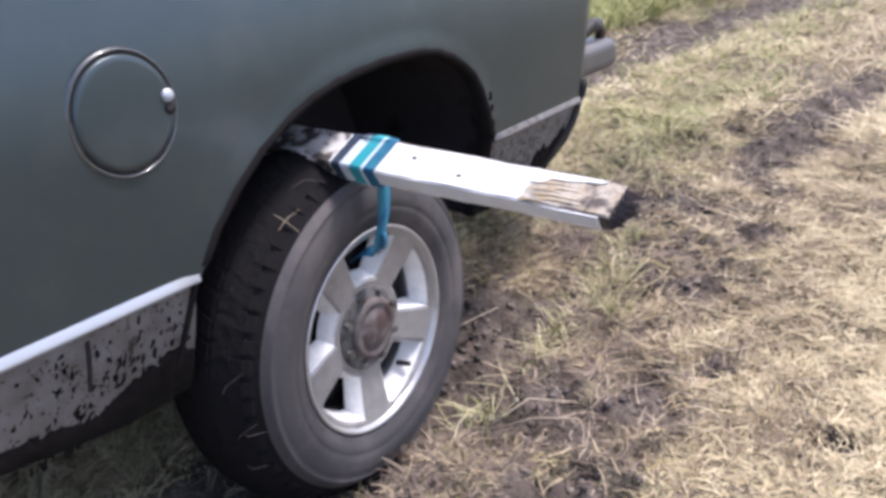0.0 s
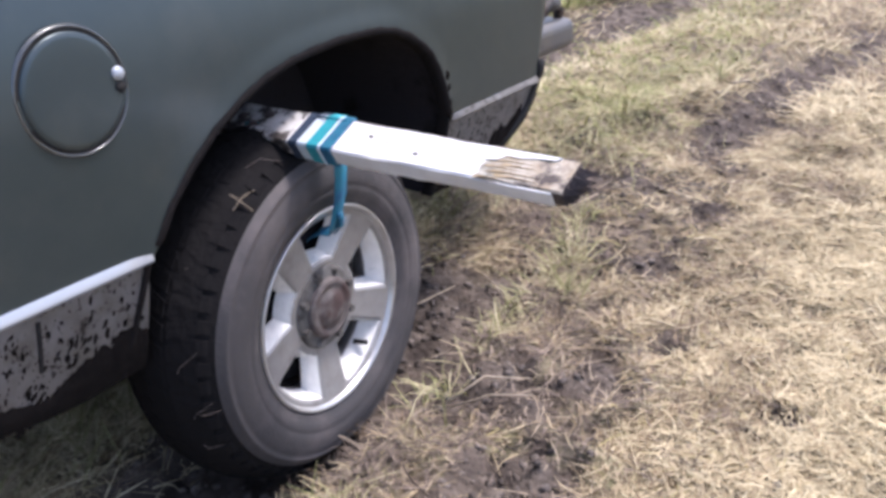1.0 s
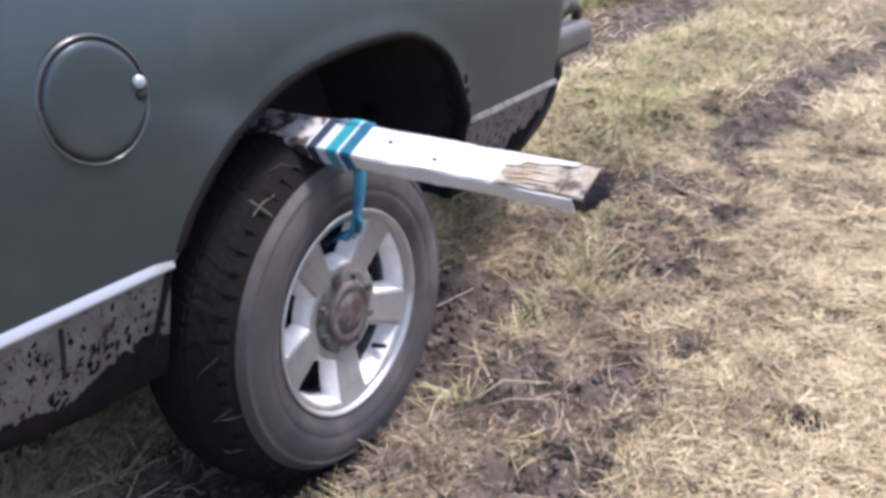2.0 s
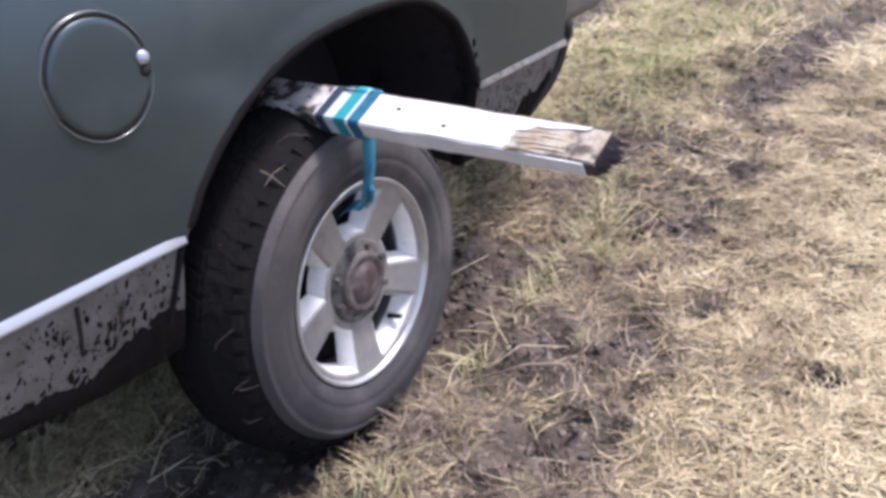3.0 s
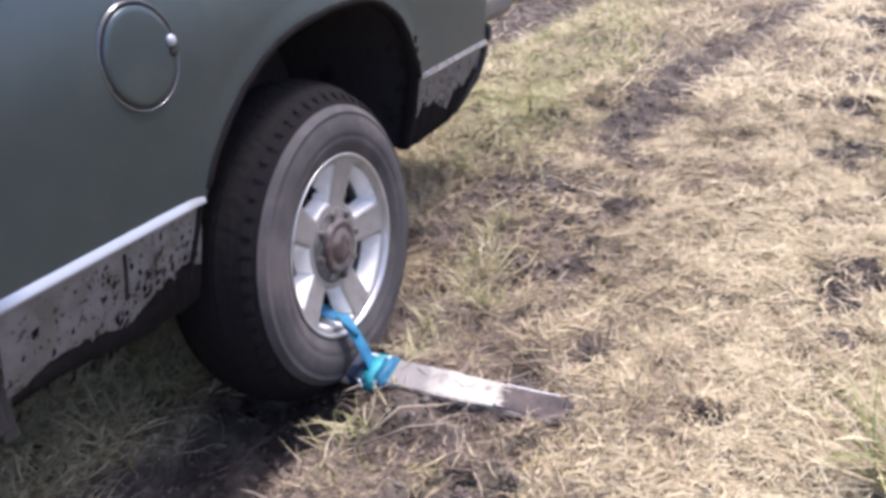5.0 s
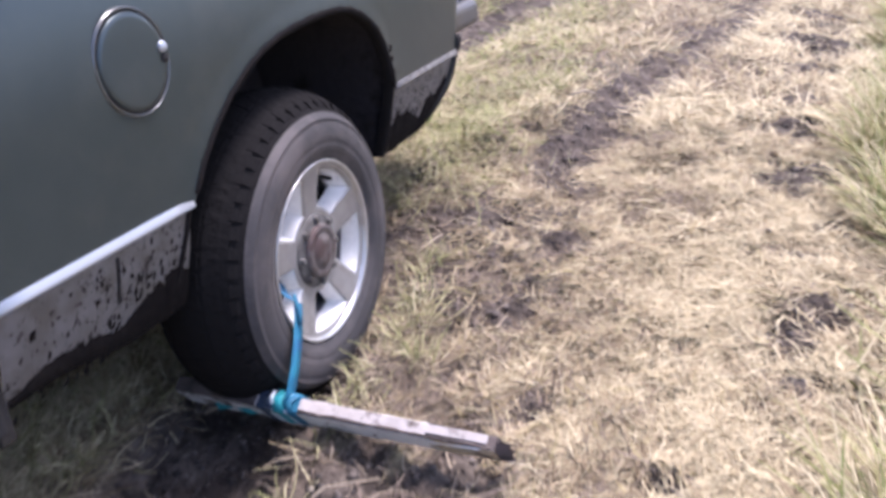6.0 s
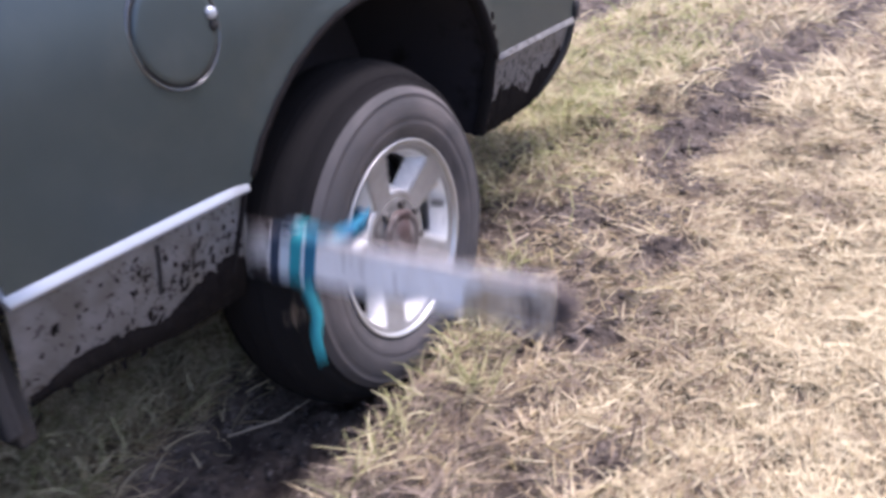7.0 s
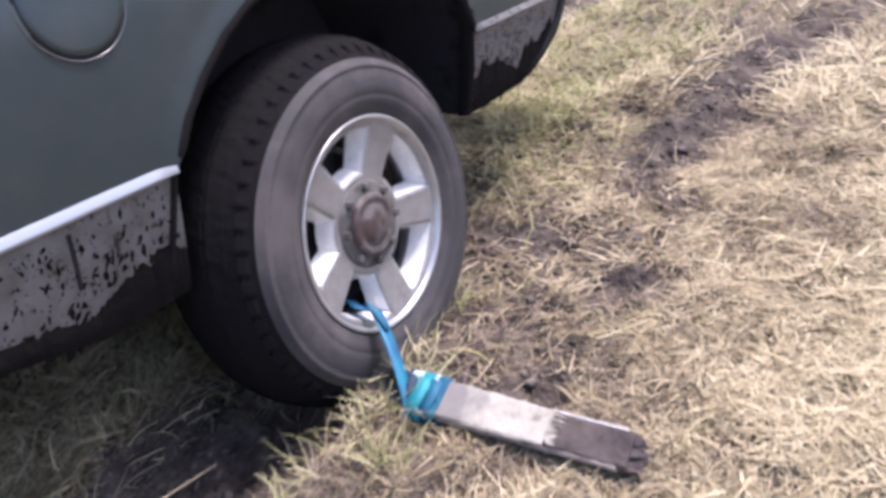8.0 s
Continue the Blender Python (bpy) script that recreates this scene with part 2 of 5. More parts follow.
def smeared(m, dirt, y0, y1, swing):
    """Lays mud smears of the colour dirt over a paint, from y0 to y1 along the thing, with an uneven border."""
    nt = m.node_tree
    b = nt.nodes["Principled BSDF"]
    old = b.inputs["Base Color"].links[0].from_socket
    co = nt.nodes.new("ShaderNodeTexCoord").outputs["Object"]
    sep = nt.nodes.new("ShaderNodeSeparateXYZ")
    n = nt.nodes.new("ShaderNodeTexNoise")
    n.inputs["Scale"].default_value, n.inputs["Detail"].default_value = 28, 6
    ad = nt.nodes.new("ShaderNodeMath")
    ad.operation, ad.inputs[1].default_value = "MULTIPLY_ADD", swing
    mr = nt.nodes.new("ShaderNodeMapRange")
    mr.inputs["From Min"].default_value, mr.inputs["From Max"].default_value = y0 + swing / 2, y1 + swing / 2
    mr.inputs["To Min"].default_value, mr.inputs["To Max"].default_value = 0.0, 0.88
    x = nt.nodes.new("ShaderNodeMix")
    x.data_type = "RGBA"
    x.inputs[7].default_value = (*dirt, 1)
    nt.links.new(co, sep.inputs[0]), nt.links.new(co, n.inputs["Vector"])
    nt.links.new(n.outputs["Fac"], ad.inputs[0]), nt.links.new(sep.outputs["Y"], ad.inputs[2])
    nt.links.new(ad.outputs[0], mr.inputs["Value"]), nt.links.new(mr.outputs["Result"], x.inputs[0])
    nt.links.new(old, x.inputs[6]), nt.links.new(x.outputs[2], b.inputs["Base Color"])
    return m


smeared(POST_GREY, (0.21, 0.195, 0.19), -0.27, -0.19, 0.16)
POST_DARK = material("dark_post_brown", (0.085, 0.066, 0.067), 0.8, grain=(0.14, 0.11, 0.095), grain_scale=18, stain=(0.045, 0.035, 0.035), stain_scale=9,
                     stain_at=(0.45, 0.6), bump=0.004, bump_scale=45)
WOOD = material("split_pale_wood", (0.46, 0.36, 0.22), 0.7, grain=(0.34, 0.25, 0.15), grain_scale=60, stain=(0.16, 0.12, 0.09), stain_scale=10, bump=0.002)
NAVY = material("navy_webbing", (0.022, 0.04, 0.075), 0.75, bump=0.0008, bump_scale=400)
TEAL = material("teal_webbing", (0.018, 0.324, 0.378), 0.6, grain=(0.0135, 0.243, 0.306), grain_scale=120, bump=0.0008, bump_scale=400)
BLUE = material("blue_webbing", (0.0102, 0.0935, 0.187), 0.65, grain=(0.0127, 0.153, 0.238), grain_scale=50, bump=0.0008, bump_scale=400)
CYAN = material("bright_blue_webbing", (0.0102, 0.085, 0.215), 0.6, grain=(0.0127, 0.235, 0.33), grain_scale=13, bump=0.0008, bump_scale=400)
PALE = material("pale_strap_tone", (0.55, 0.64, 0.7), 0.7, bump=0.0008, bump_scale=400)
CLOD = material("wet_earth", (0.072, 0.06, 0.056), 0.8, island=[(0.0, (0.036, 0.029, 0.0265)), (0.55, (0.090, 0.073, 0.064)), (1.0, (0.18, 0.150, 0.129))], bump=0.002)
TWIG = material("bleached_twig", (0.357, 0.297, 0.221), 0.8, grain=(0.255, 0.204, 0.153), grain_scale=80)
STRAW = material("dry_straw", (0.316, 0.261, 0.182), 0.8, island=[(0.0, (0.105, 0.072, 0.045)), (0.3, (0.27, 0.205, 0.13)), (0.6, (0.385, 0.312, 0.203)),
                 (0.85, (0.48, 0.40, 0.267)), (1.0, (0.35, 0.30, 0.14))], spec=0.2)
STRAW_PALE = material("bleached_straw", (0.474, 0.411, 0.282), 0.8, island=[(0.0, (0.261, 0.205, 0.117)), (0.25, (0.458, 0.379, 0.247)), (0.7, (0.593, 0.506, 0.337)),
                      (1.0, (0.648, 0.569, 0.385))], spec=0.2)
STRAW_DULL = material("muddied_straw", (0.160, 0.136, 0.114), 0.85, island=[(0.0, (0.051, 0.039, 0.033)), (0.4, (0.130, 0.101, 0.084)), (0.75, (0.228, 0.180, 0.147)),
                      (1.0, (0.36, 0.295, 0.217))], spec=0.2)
GREEN = material("green_grass", (0.158, 0.198, 0.06), 0.7, island=[(0.0, (0.158, 0.158, 0.0675)), (0.35, (0.261, 0.261, 0.120)), (0.65, (0.379, 0.348, 0.195)), (1.0, (0.490, 0.435, 0.285))], spec=0.2)

VERDANT = material("fresh_green_grass", (0.27, 0.29, 0.10), 0.7, island=[(0.0, (0.13, 0.16, 0.05)), (0.4, (0.25, 0.275, 0.095)), (0.75, (0.38, 0.37, 0.16)), (1.0, (0.48, 0.43, 0.25))], spec=0.2)


def ground_material():
    """Trodden straw over grey-brown mud: the mud attribute of the sheet says where the soil lies bare, with some shade
    put into it.
    """
    m = bpy.data.materials.new("straw_and_mud")
    m.use_nodes = True
    nt, n = m.node_tree, m.node_tree.nodes
    b = n["Principled BSDF"]
    b.inputs["Roughness"].default_value, b.inputs["Specular IOR Level"].default_value = 0.9, 0.2
    co = n.new("ShaderNodeTexCoord").outputs["Object"]

    def tex(scale, detail=6):
        x = n.new("ShaderNodeTexNoise")
        x.inputs["Scale"].default_value, x.inputs["Detail"].default_value = scale, detail
        nt.links.new(co, x.inputs["Vector"])
        return x.outputs["Fac"]

    def ramp(fac, stops):
        r = n.new("ShaderNodeValToRGB")
        while len(r.color_ramp.elements) < len(stops):
            r.color_ramp.elements.new(0.5)
        for e, (p, c) in zip(r.color_ramp.elements, stops):
            e.position, e.color = p, (*c, 1)
        nt.links.new(fac, r.inputs["Fac"])
        return r.outputs["Color"]

    def mix(fac, a, c):
        x = n.new("ShaderNodeMix")
        x.data_type = "RGBA"
        nt.links.new(fac, x.inputs[0]), nt.links.new(a, x.inputs[6]), nt.links.new(c, x.inputs[7])
        return x.outputs[2]
    straw = ramp(tex(22), [(0.3, (0.0592, 0.0458, 0.0349)), (0.5, (0.158, 0.126, 0.0891)), (0.72, (0.332, 0.280, 0.201))])
    field = ramp(tex(9), [(0.3, (0.158, 0.146, 0.0817)), (0.7, (0.332, 0.292, 0.186))])
    straw = mix(ramp(tex(0.9, 4), [(0.45, (0, 0, 0)), (0.66, (1, 1, 1))]), straw, field)
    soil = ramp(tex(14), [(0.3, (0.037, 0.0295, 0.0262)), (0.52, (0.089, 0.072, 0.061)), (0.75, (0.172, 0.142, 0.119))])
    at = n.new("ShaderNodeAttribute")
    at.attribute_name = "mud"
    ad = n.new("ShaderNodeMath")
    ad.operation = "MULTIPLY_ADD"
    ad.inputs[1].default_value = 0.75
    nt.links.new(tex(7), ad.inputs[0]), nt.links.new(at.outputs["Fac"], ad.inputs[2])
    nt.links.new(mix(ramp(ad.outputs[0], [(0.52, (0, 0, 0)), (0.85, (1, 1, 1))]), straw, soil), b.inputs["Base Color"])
    bn = n.new("ShaderNodeBump")
    bn.inputs["Distance"].default_value = 0.02
    nt.links.new(tex(45), bn.inputs["Height"]), nt.links.new(bn.outputs["Normal"], b.inputs["Normal"])
    return m


GROUND = ground_material()


# ---------------------------------------------------------------- mesh helpers
def link_mesh(name, me, mat, parent=None, label="", smooth=True):
    if mat:
        me.materials.append(mat)
    if smooth:
        me.polygons.foreach_set("use_smooth", [True] * len(me.polygons))
    ob = new(name, me)
    ob.parent = parent
    if label:
        tagged(ob, label)
    return ob


def part(name, bm, mat, parent=None, label="", smooth=False):
    me = bpy.data.meshes.new(name)
    bmesh.ops.recalc_face_normals(bm, faces=bm.faces)
    bm.to_mesh(me)
    bm.free()
    return link_mesh(name, me, mat, parent, label, smooth)


def box(x0, x1, y0, y1, z0, z1, bevel=0.005, seg=2):
    bm = bmesh.new()
    bmesh.ops.create_cube(bm, size=1, matrix=Matrix.Translation(((x0 + x1) / 2, (y0 + y1) / 2, (z0 + z1) / 2))
                          @ Matrix.Diagonal((x1 - x0, y1 - y0, z1 - z0, 1)))
    if bevel:
        bmesh.ops.bevel(bm, geom=bm.edges[:], offset=bevel, segments=seg, affect="EDGES", profile=0.5)
    return bm


def lathe(profile, n=72, closed=False):
    """Turns (radius, y) pairs about the y axis."""
    bm = bmesh.new()
    rings = []
    for r, y in profile:
        rings.append([bm.verts.new((r * math.sin(2 * math.pi * k / n), y, r * math.cos(2 * math.pi * k / n))) for k in range(n)])
    pairs = list(zip(rings, rings[1:])) + ([(rings[-1], rings[0])] if closed else [])
    for a, b in pairs:
        for k in range(n):
            bm.faces.new((a[k], a[(k + 1) % n], b[(k + 1) % n], b[k]))
    if not closed and profile[0][0] < 0.02:
        bm.faces.new(rings[0])
    if not closed and profile[-1][0] < 0.02:
        bm.faces.new(rings[-1])
    return bm


def loft(rows, close_row=False):
    """A sheet through rows of points."""
    bm = bmesh.new()
    vs = [[bm.verts.new(p) for p in row] for row in rows]
    n = len(rows[0])
    for a, b in zip(vs, vs[1:]):
        for k in range(n if close_row else n - 1):
            bm.faces.new((a[k], a[(k + 1) % n], b[(k + 1) % n], b[k]))
    return bm


def slab(outline, y0, y1, bevel=0.0):
    """An outline in x and z drawn out from y0 to y1."""
    bm = bmesh.new()
    f = bm.faces.new([bm.verts.new((x, y0, z)) for x, z in outline])
    ex = bmesh.ops.extrude_face_region(bm, geom=[f])
    bmesh.ops.translate(bm, verts=[v for v in ex["geom"] if isinstance(v, bmesh.types.BMVert)], vec=(0, y1 - y0, 0))
    if bevel:
        bmesh.ops.bevel(bm, geom=bm.edges[:], offset=bevel, segments=2, affect="EDGES", profile=0.5)
    return bm


def ribbon(points, width, thick, side=(1, 0, 0)):
    """A flat band along points, its width along side."""
    s = Vector(side).normalized()
    rows = []
    pts = [Vector(p) for p in points]
    for k, p in enumerate(pts):
        d = (pts[min(k + 1, len(pts) - 1)] - pts[max(k - 1, 0)]).normalized()
        nrm = d.cross(s).normalized() * thick / 2
        w = s * width / 2
        rows.append([p - w - nrm, p + w - nrm, p + w + nrm, p - w + nrm])
    bm = loft(rows, True)
    bm.verts.ensure_lookup_table()
    bm.faces.new(bm.verts[:4]), bm.faces.new(bm.verts[-4:])
    return bm


def tube(points, radii, n=6):
    pts = [Vector(p) for p in points]
    rows = []
    for k, (p, r) in enumerate(zip(pts, radii)):
        d = (pts[min(k + 1, len(pts) - 1)] - pts[max(k - 1, 0)]).normalized()
        a = d.orthogonal().normalized()
        b = d.cross(a)
        rows.append([p + r * (math.cos(2 * math.pi * j / n) * a + math.sin(2 * math.pi * j / n) * b) for j in range(n)])
    bm = loft(rows, True)
    bm.verts.ensure_lookup_table()
    bm.faces.new(bm.verts[:n]), bm.faces.new(bm.verts[-n:])
    return bm


# ---------------------------------------------------------------- ground
RUT_NEAR = [(2.2, -0.24), (2.75, -0.31), (3.1, -0.37), (3.7, -0.48), (4.3, -0.61), (5.9, -0.98), (9.0, -1.65), (40.0, -8.0)]
RUT_FAR = [(2.6, 1.30), (3.9, 1.10), (5.0, 0.93), (5.9, 0.76), (6.8, 0.53), (9.0, 0.1), (40.0, -5.5)]


def rut_y(path, x):
    return np.interp(x, [p[0] for p in path], [p[1] for p in path])


def smooth01(v):
    v = np.clip(v, 0, 1)
    return v * v * (3 - 2 * v)


def value_noise(x, y, scale, seed):
    """Smooth noise from 0 to 1 over the plane."""
    rng = np.random.RandomState(seed)
    tab = rng.rand(256, 256)
    u, v = x * scale + 1000.5, y * scale + 1000.5
    i, j = np.floor(u).astype(int), np.floor(v).astype(int)
    fu, fv = smooth01(u - i), smooth01(v - j)
    a, b = tab[i % 256, j % 256], tab[(i + 1) % 256, j % 256]
    c, d = tab[i % 256, (j + 1) % 256], tab[(i + 1) % 256, (j + 1) % 256]
    return (a * (1 - fu) + b * fu) * (1 - fv) + (c * (1 - fu) + d * fu) * fv


CLODS = [(0.72, -1.31, 0.06), (1.06, -1.27, 0.07), (1.31, -1.265, 0.08), (1.46, -1.34, 0.06), (1.84, -1.295, 0.07), (2.10, -1.41, 0.08), (2.50, -1.27, 0.13), (2.56, -1.36, 0.08), (3.12, -1.27, 0.12),
         (3.6, -1.3, 0.12), (4.2, -1.36, 0.12), (4.68, -1.48, 0.16), (4.88, -1.30, 0.18), (5.6, -1.45, 0.2), (0.62, -0.98, 0.07), (1.75, -0.52, 0.09), (1.25, -0.42, 0.08)]


CHURN = [(0.30, -0.20, 0.16, 0.08, 0.8), (0.44, -0.46, 0.17, 0.12, 1.0), (0.12, -0.47, 0.20, 0.14, 0.8), (-0.06, -0.42, 0.18, 0.12, 0.7), (0.66, -0.46, 0.12, 0.08, 0.7), (0.40, -0.30, 0.20, 0.08, 0.6), (0.20, -0.62, 0.16, 0.10, 0.5),
         (0.80, -0.62, 0.14, 0.10, 0.6), (0.55, -0.62, 0.14, 0.09, 0.55), (1.50, -0.45, 0.22, 0.10, 0.45), (2.1, -0.45, 0.3, 0.12, 0.4)]


def soil(x, y):
    """Height of the field and how bare it is, at arrays x and y."""
    near = np.exp(-((np.hypot(x - 1, y) / 14.0) ** 2))
    n1, n2, n3 = value_noise(x, y, 1.3, 1), value_noise(x, y, 5.0, 2), value_noise(x, y, 16.0, 3)
    z = near * ((n1 - 0.5) * 0.04 + (n2 - 0.5) * 0.03 + (n3 - 0.5) * 0.016)
    spot = near * 2.4 * np.clip(value_noise(x, y, 13.0, 45) - 0.70, 0, 1)
    z = z - 0.05 * spot
    mud = 0.2 * (n2 - 0.5) + 0.7 * (value_noise(x, y, 2.2, 4) - 0.62) + spot
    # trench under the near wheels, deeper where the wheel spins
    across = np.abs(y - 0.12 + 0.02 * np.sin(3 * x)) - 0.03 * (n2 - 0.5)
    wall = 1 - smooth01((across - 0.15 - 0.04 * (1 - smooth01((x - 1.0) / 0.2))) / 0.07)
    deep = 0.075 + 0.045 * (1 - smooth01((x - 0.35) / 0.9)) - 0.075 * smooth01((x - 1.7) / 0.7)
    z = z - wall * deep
    # churned bare soil, strengthened so that the trench's shade is partly in its colour
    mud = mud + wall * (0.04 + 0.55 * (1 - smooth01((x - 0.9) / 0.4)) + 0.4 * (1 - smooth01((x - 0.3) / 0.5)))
    z = z + 0.02 * np.exp(-(((y + 0.14) / 0.07) ** 2)) * (1 - smooth01((x - 1.0) / 0.5))
    # the same on the far side
    far = 1 - smooth01((np.abs(y - 1.85) - 0.15) / 0.08)
    z, mud = z - far * 0.06 * (x < 3), mud + 0.5 * far * (x < 3)
    for path, start, dep, wid, solid in ((RUT_NEAR, 2.40, 0.07, 0.20, 0.42), (RUT_FAR, 2.7, 0.09, 0.30, 0.65)):
        d = np.abs(y - rut_y(path, x) + 0.06 * (n2 - 0.5)) / wid
        k = np.exp(-(d ** 2) * 1.2) * smooth01((x - start) / 0.25)
        z, mud = z - dep * k, mud + k * (solid + 1.1 * value_noise(x, y, 8.0, 46))
        z = z + 0.03 * np.exp(-((d - 2.0) ** 2) * 2) * smooth01((x - start) / 0.4)
    for cx, cy, r in CLODS:
        k = np.exp(-(((x - cx) ** 2 + (y - cy) ** 2) / (r * r)))
        mud, z = mud + 0.9 * k, z + (n3 - 0.6) * 0.06 * k
    # churned earth beside the wheel
    for cx, cy, rx, ry, amount in CHURN:
        k = np.exp(-(((x - cx) / rx) ** 2 + ((y - cy) / ry) ** 2))
        mud, z = mud + amount * k * (0.15 + 1.5 * value_noise(x, y, 9.0, 44)), z + (n3 - 0.5) * 0.05 * k
    # the trampled lane behind the truck
    lane = np.exp(-(((y + 0.12) / 0.38) ** 2)) * smooth01((x - 0.5) / 0.5) * (1 - smooth01((x - 2.7) / 0.6))
    mud = mud + lane * (0.06 + 0.95 * (value_noise(x, y, 4.5, 41) - 0.4) + 0.5 * (value_noise(x, y, 13.0, 43) - 0.5))
    z = z + near * 0.035 * (value_noise(x, y, 9.0, 42) - 0.5)
    # barer, darker soil under the truck carries part of its shade
    under = smooth01((y - 0.32) / 0.2) * (1 - smooth01((x - 2.2) / 0.6)) * (1 - smooth01((y - 2.0) / 0.3))
    mud = mud + 0.35 * under * (1 - smooth01((x - 0.9) / 0.6))
    return z, mud


def spread(lo, hi, step, far, grow=1.25):
    a = list(np.arange(lo, hi + 1e-6, step))
    s = step
    while a[-1] < far:
        s *= grow
        a.append(a[-1] + s)
    s = step
    while a[0] > -far:
        s *= grow
        a.insert(0, a[0] - s)
    return np.array(a)


def build_ground():
    xs, ys = spread(-1.2, 5.0, 0.018, 900, 1.12), spread(-1.9, 1.2, 0.018, 900, 1.12)
    gx, gy = np.meshgrid(xs, ys, indexing="ij")
    z, mud = soil(gx, gy)
    nx, ny = gx.shape
    idx = np.arange(nx * ny).reshape(nx, ny)
    quads = np.stack([idx[:-1, :-1], idx[1:, :-1], idx[1:, 1:], idx[:-1, 1:]], -1).reshape(-1, 4)
    me = bpy.data.meshes.new("ground")
    me.vertices.add(nx * ny)
    me.vertices.foreach_set("co", np.stack([gx, gy, z], -1).ravel())
    me.loops.add(quads.size)
    me.loops.foreach_set("vertex_index", quads.ravel())
    me.polygons.add(len(quads))
    me.polygons.foreach_set("loop_start", np.arange(0, quads.size, 4))
    me.update(calc_edges=True)
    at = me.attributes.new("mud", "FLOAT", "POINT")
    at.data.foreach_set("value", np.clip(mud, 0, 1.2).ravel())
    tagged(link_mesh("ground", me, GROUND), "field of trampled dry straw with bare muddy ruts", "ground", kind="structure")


build_ground()


def blades(name, x, y, length, lift, width, mat, seed, label, category, lean=None, droop=0.5):
    """One object of many bent blades: roots x, y, their length, rise and width."""
    rng = np.random.RandomState(seed)
    n = len(x)
    z, _ = soil(x, y)
    ang = rng.rand(n) * 2 * np.pi if lean is None else lean + rng.randn(n) * 0.7
    bend = rng.randn(n) * 0.7
    seg = 3
    s = np.linspace(0, 1, seg + 1)
    co = np.zeros((n, seg + 1, 2, 3))
    px, py = x.copy(), y.copy()
    for k in range(seg + 1):
        a = ang + bend * s[k]
        if k:
            px, py = px + np.cos(a) * length * np.sqrt(np.clip(1 - lift**2, 0.02, 1)) / seg, py + np.sin(a) * length * np.sqrt(np.clip(1 - lift**2, 0.02, 1)) / seg
        h = z + length * lift * (s[k] - droop * s[k] ** 2) + 0.004
        w = width * (1 - 0.75 * s[k]) / 2
        tilt = rng.rand(n) if k == 0 else tilt
        ox, oy, oz = -np.sin(a) * w, np.cos(a) * w, w * (tilt - 0.5) * 1.6
        co[:, k, 0] = np.stack([px - ox, py - oy, h - oz], -1)
        co[:, k, 1] = np.stack([px + ox, py + oy, h + oz], -1)
    base = (np.arange(n) * (seg + 1) * 2)[:, None, None]
    k = np.arange(seg)[None, :, None] * 2
    quads = (base + k + np.array([0, 1, 3, 2])[None, None, :]).reshape(-1, 4)
    me = bpy.data.meshes.new(name)
    me.vertices.add(n * (seg + 1) * 2)
    me.vertices.foreach_set("co", co.ravel())
    me.loops.add(quads.size)
    me.loops.foreach_set("vertex_index", quads.ravel())
    me.polygons.add(len(quads))
    me.polygons.foreach_set("loop_start", np.arange(0, quads.size, 4))
    me.update(calc_edges=True)
    return tagged(link_mesh(name, me, mat), label, category, kind="stuff")


def scatter(n, x0, x1, y0, y1, seed, bare=1.0):
    """Roots over a stretch of the field, fewer where the soil is bare and under the truck."""
    rng = np.random.RandomState(seed)
    x, y = x0 + rng.rand(n) * (x1 - x0), y0 + rng.rand(n) * (y1 - y0)
    _, mud = soil(x, y)
    side = np.minimum.reduce([x - x0, x1 - x, y - y0, y1 - y])
    fade = rng.rand(n) < side / min(0.5, 0.25 * (y1 - y0)) + 0.05
    clump = value_noise(x, y, 6.0, 9) * 0.55 + value_noise(x, y, 17.0, 19) * 0.75 + value_noise(x, y, 1.7, 10) * 0.4 - 0.28
    keep = rng.rand(n) < np.clip(1.12 - 1.5 * bare * np.clip(mud, 0, 1), 0.03, 1) * np.clip(0.35 + clump, 0, 1)
    keep &= fade
    # hardly a blade stands in the churned trench
    keep &= ~((np.abs(y - 0.11) < 0.19) & (x < 1.10) & (rng.rand(n) < 0.94))
    return x[keep], y[keep]


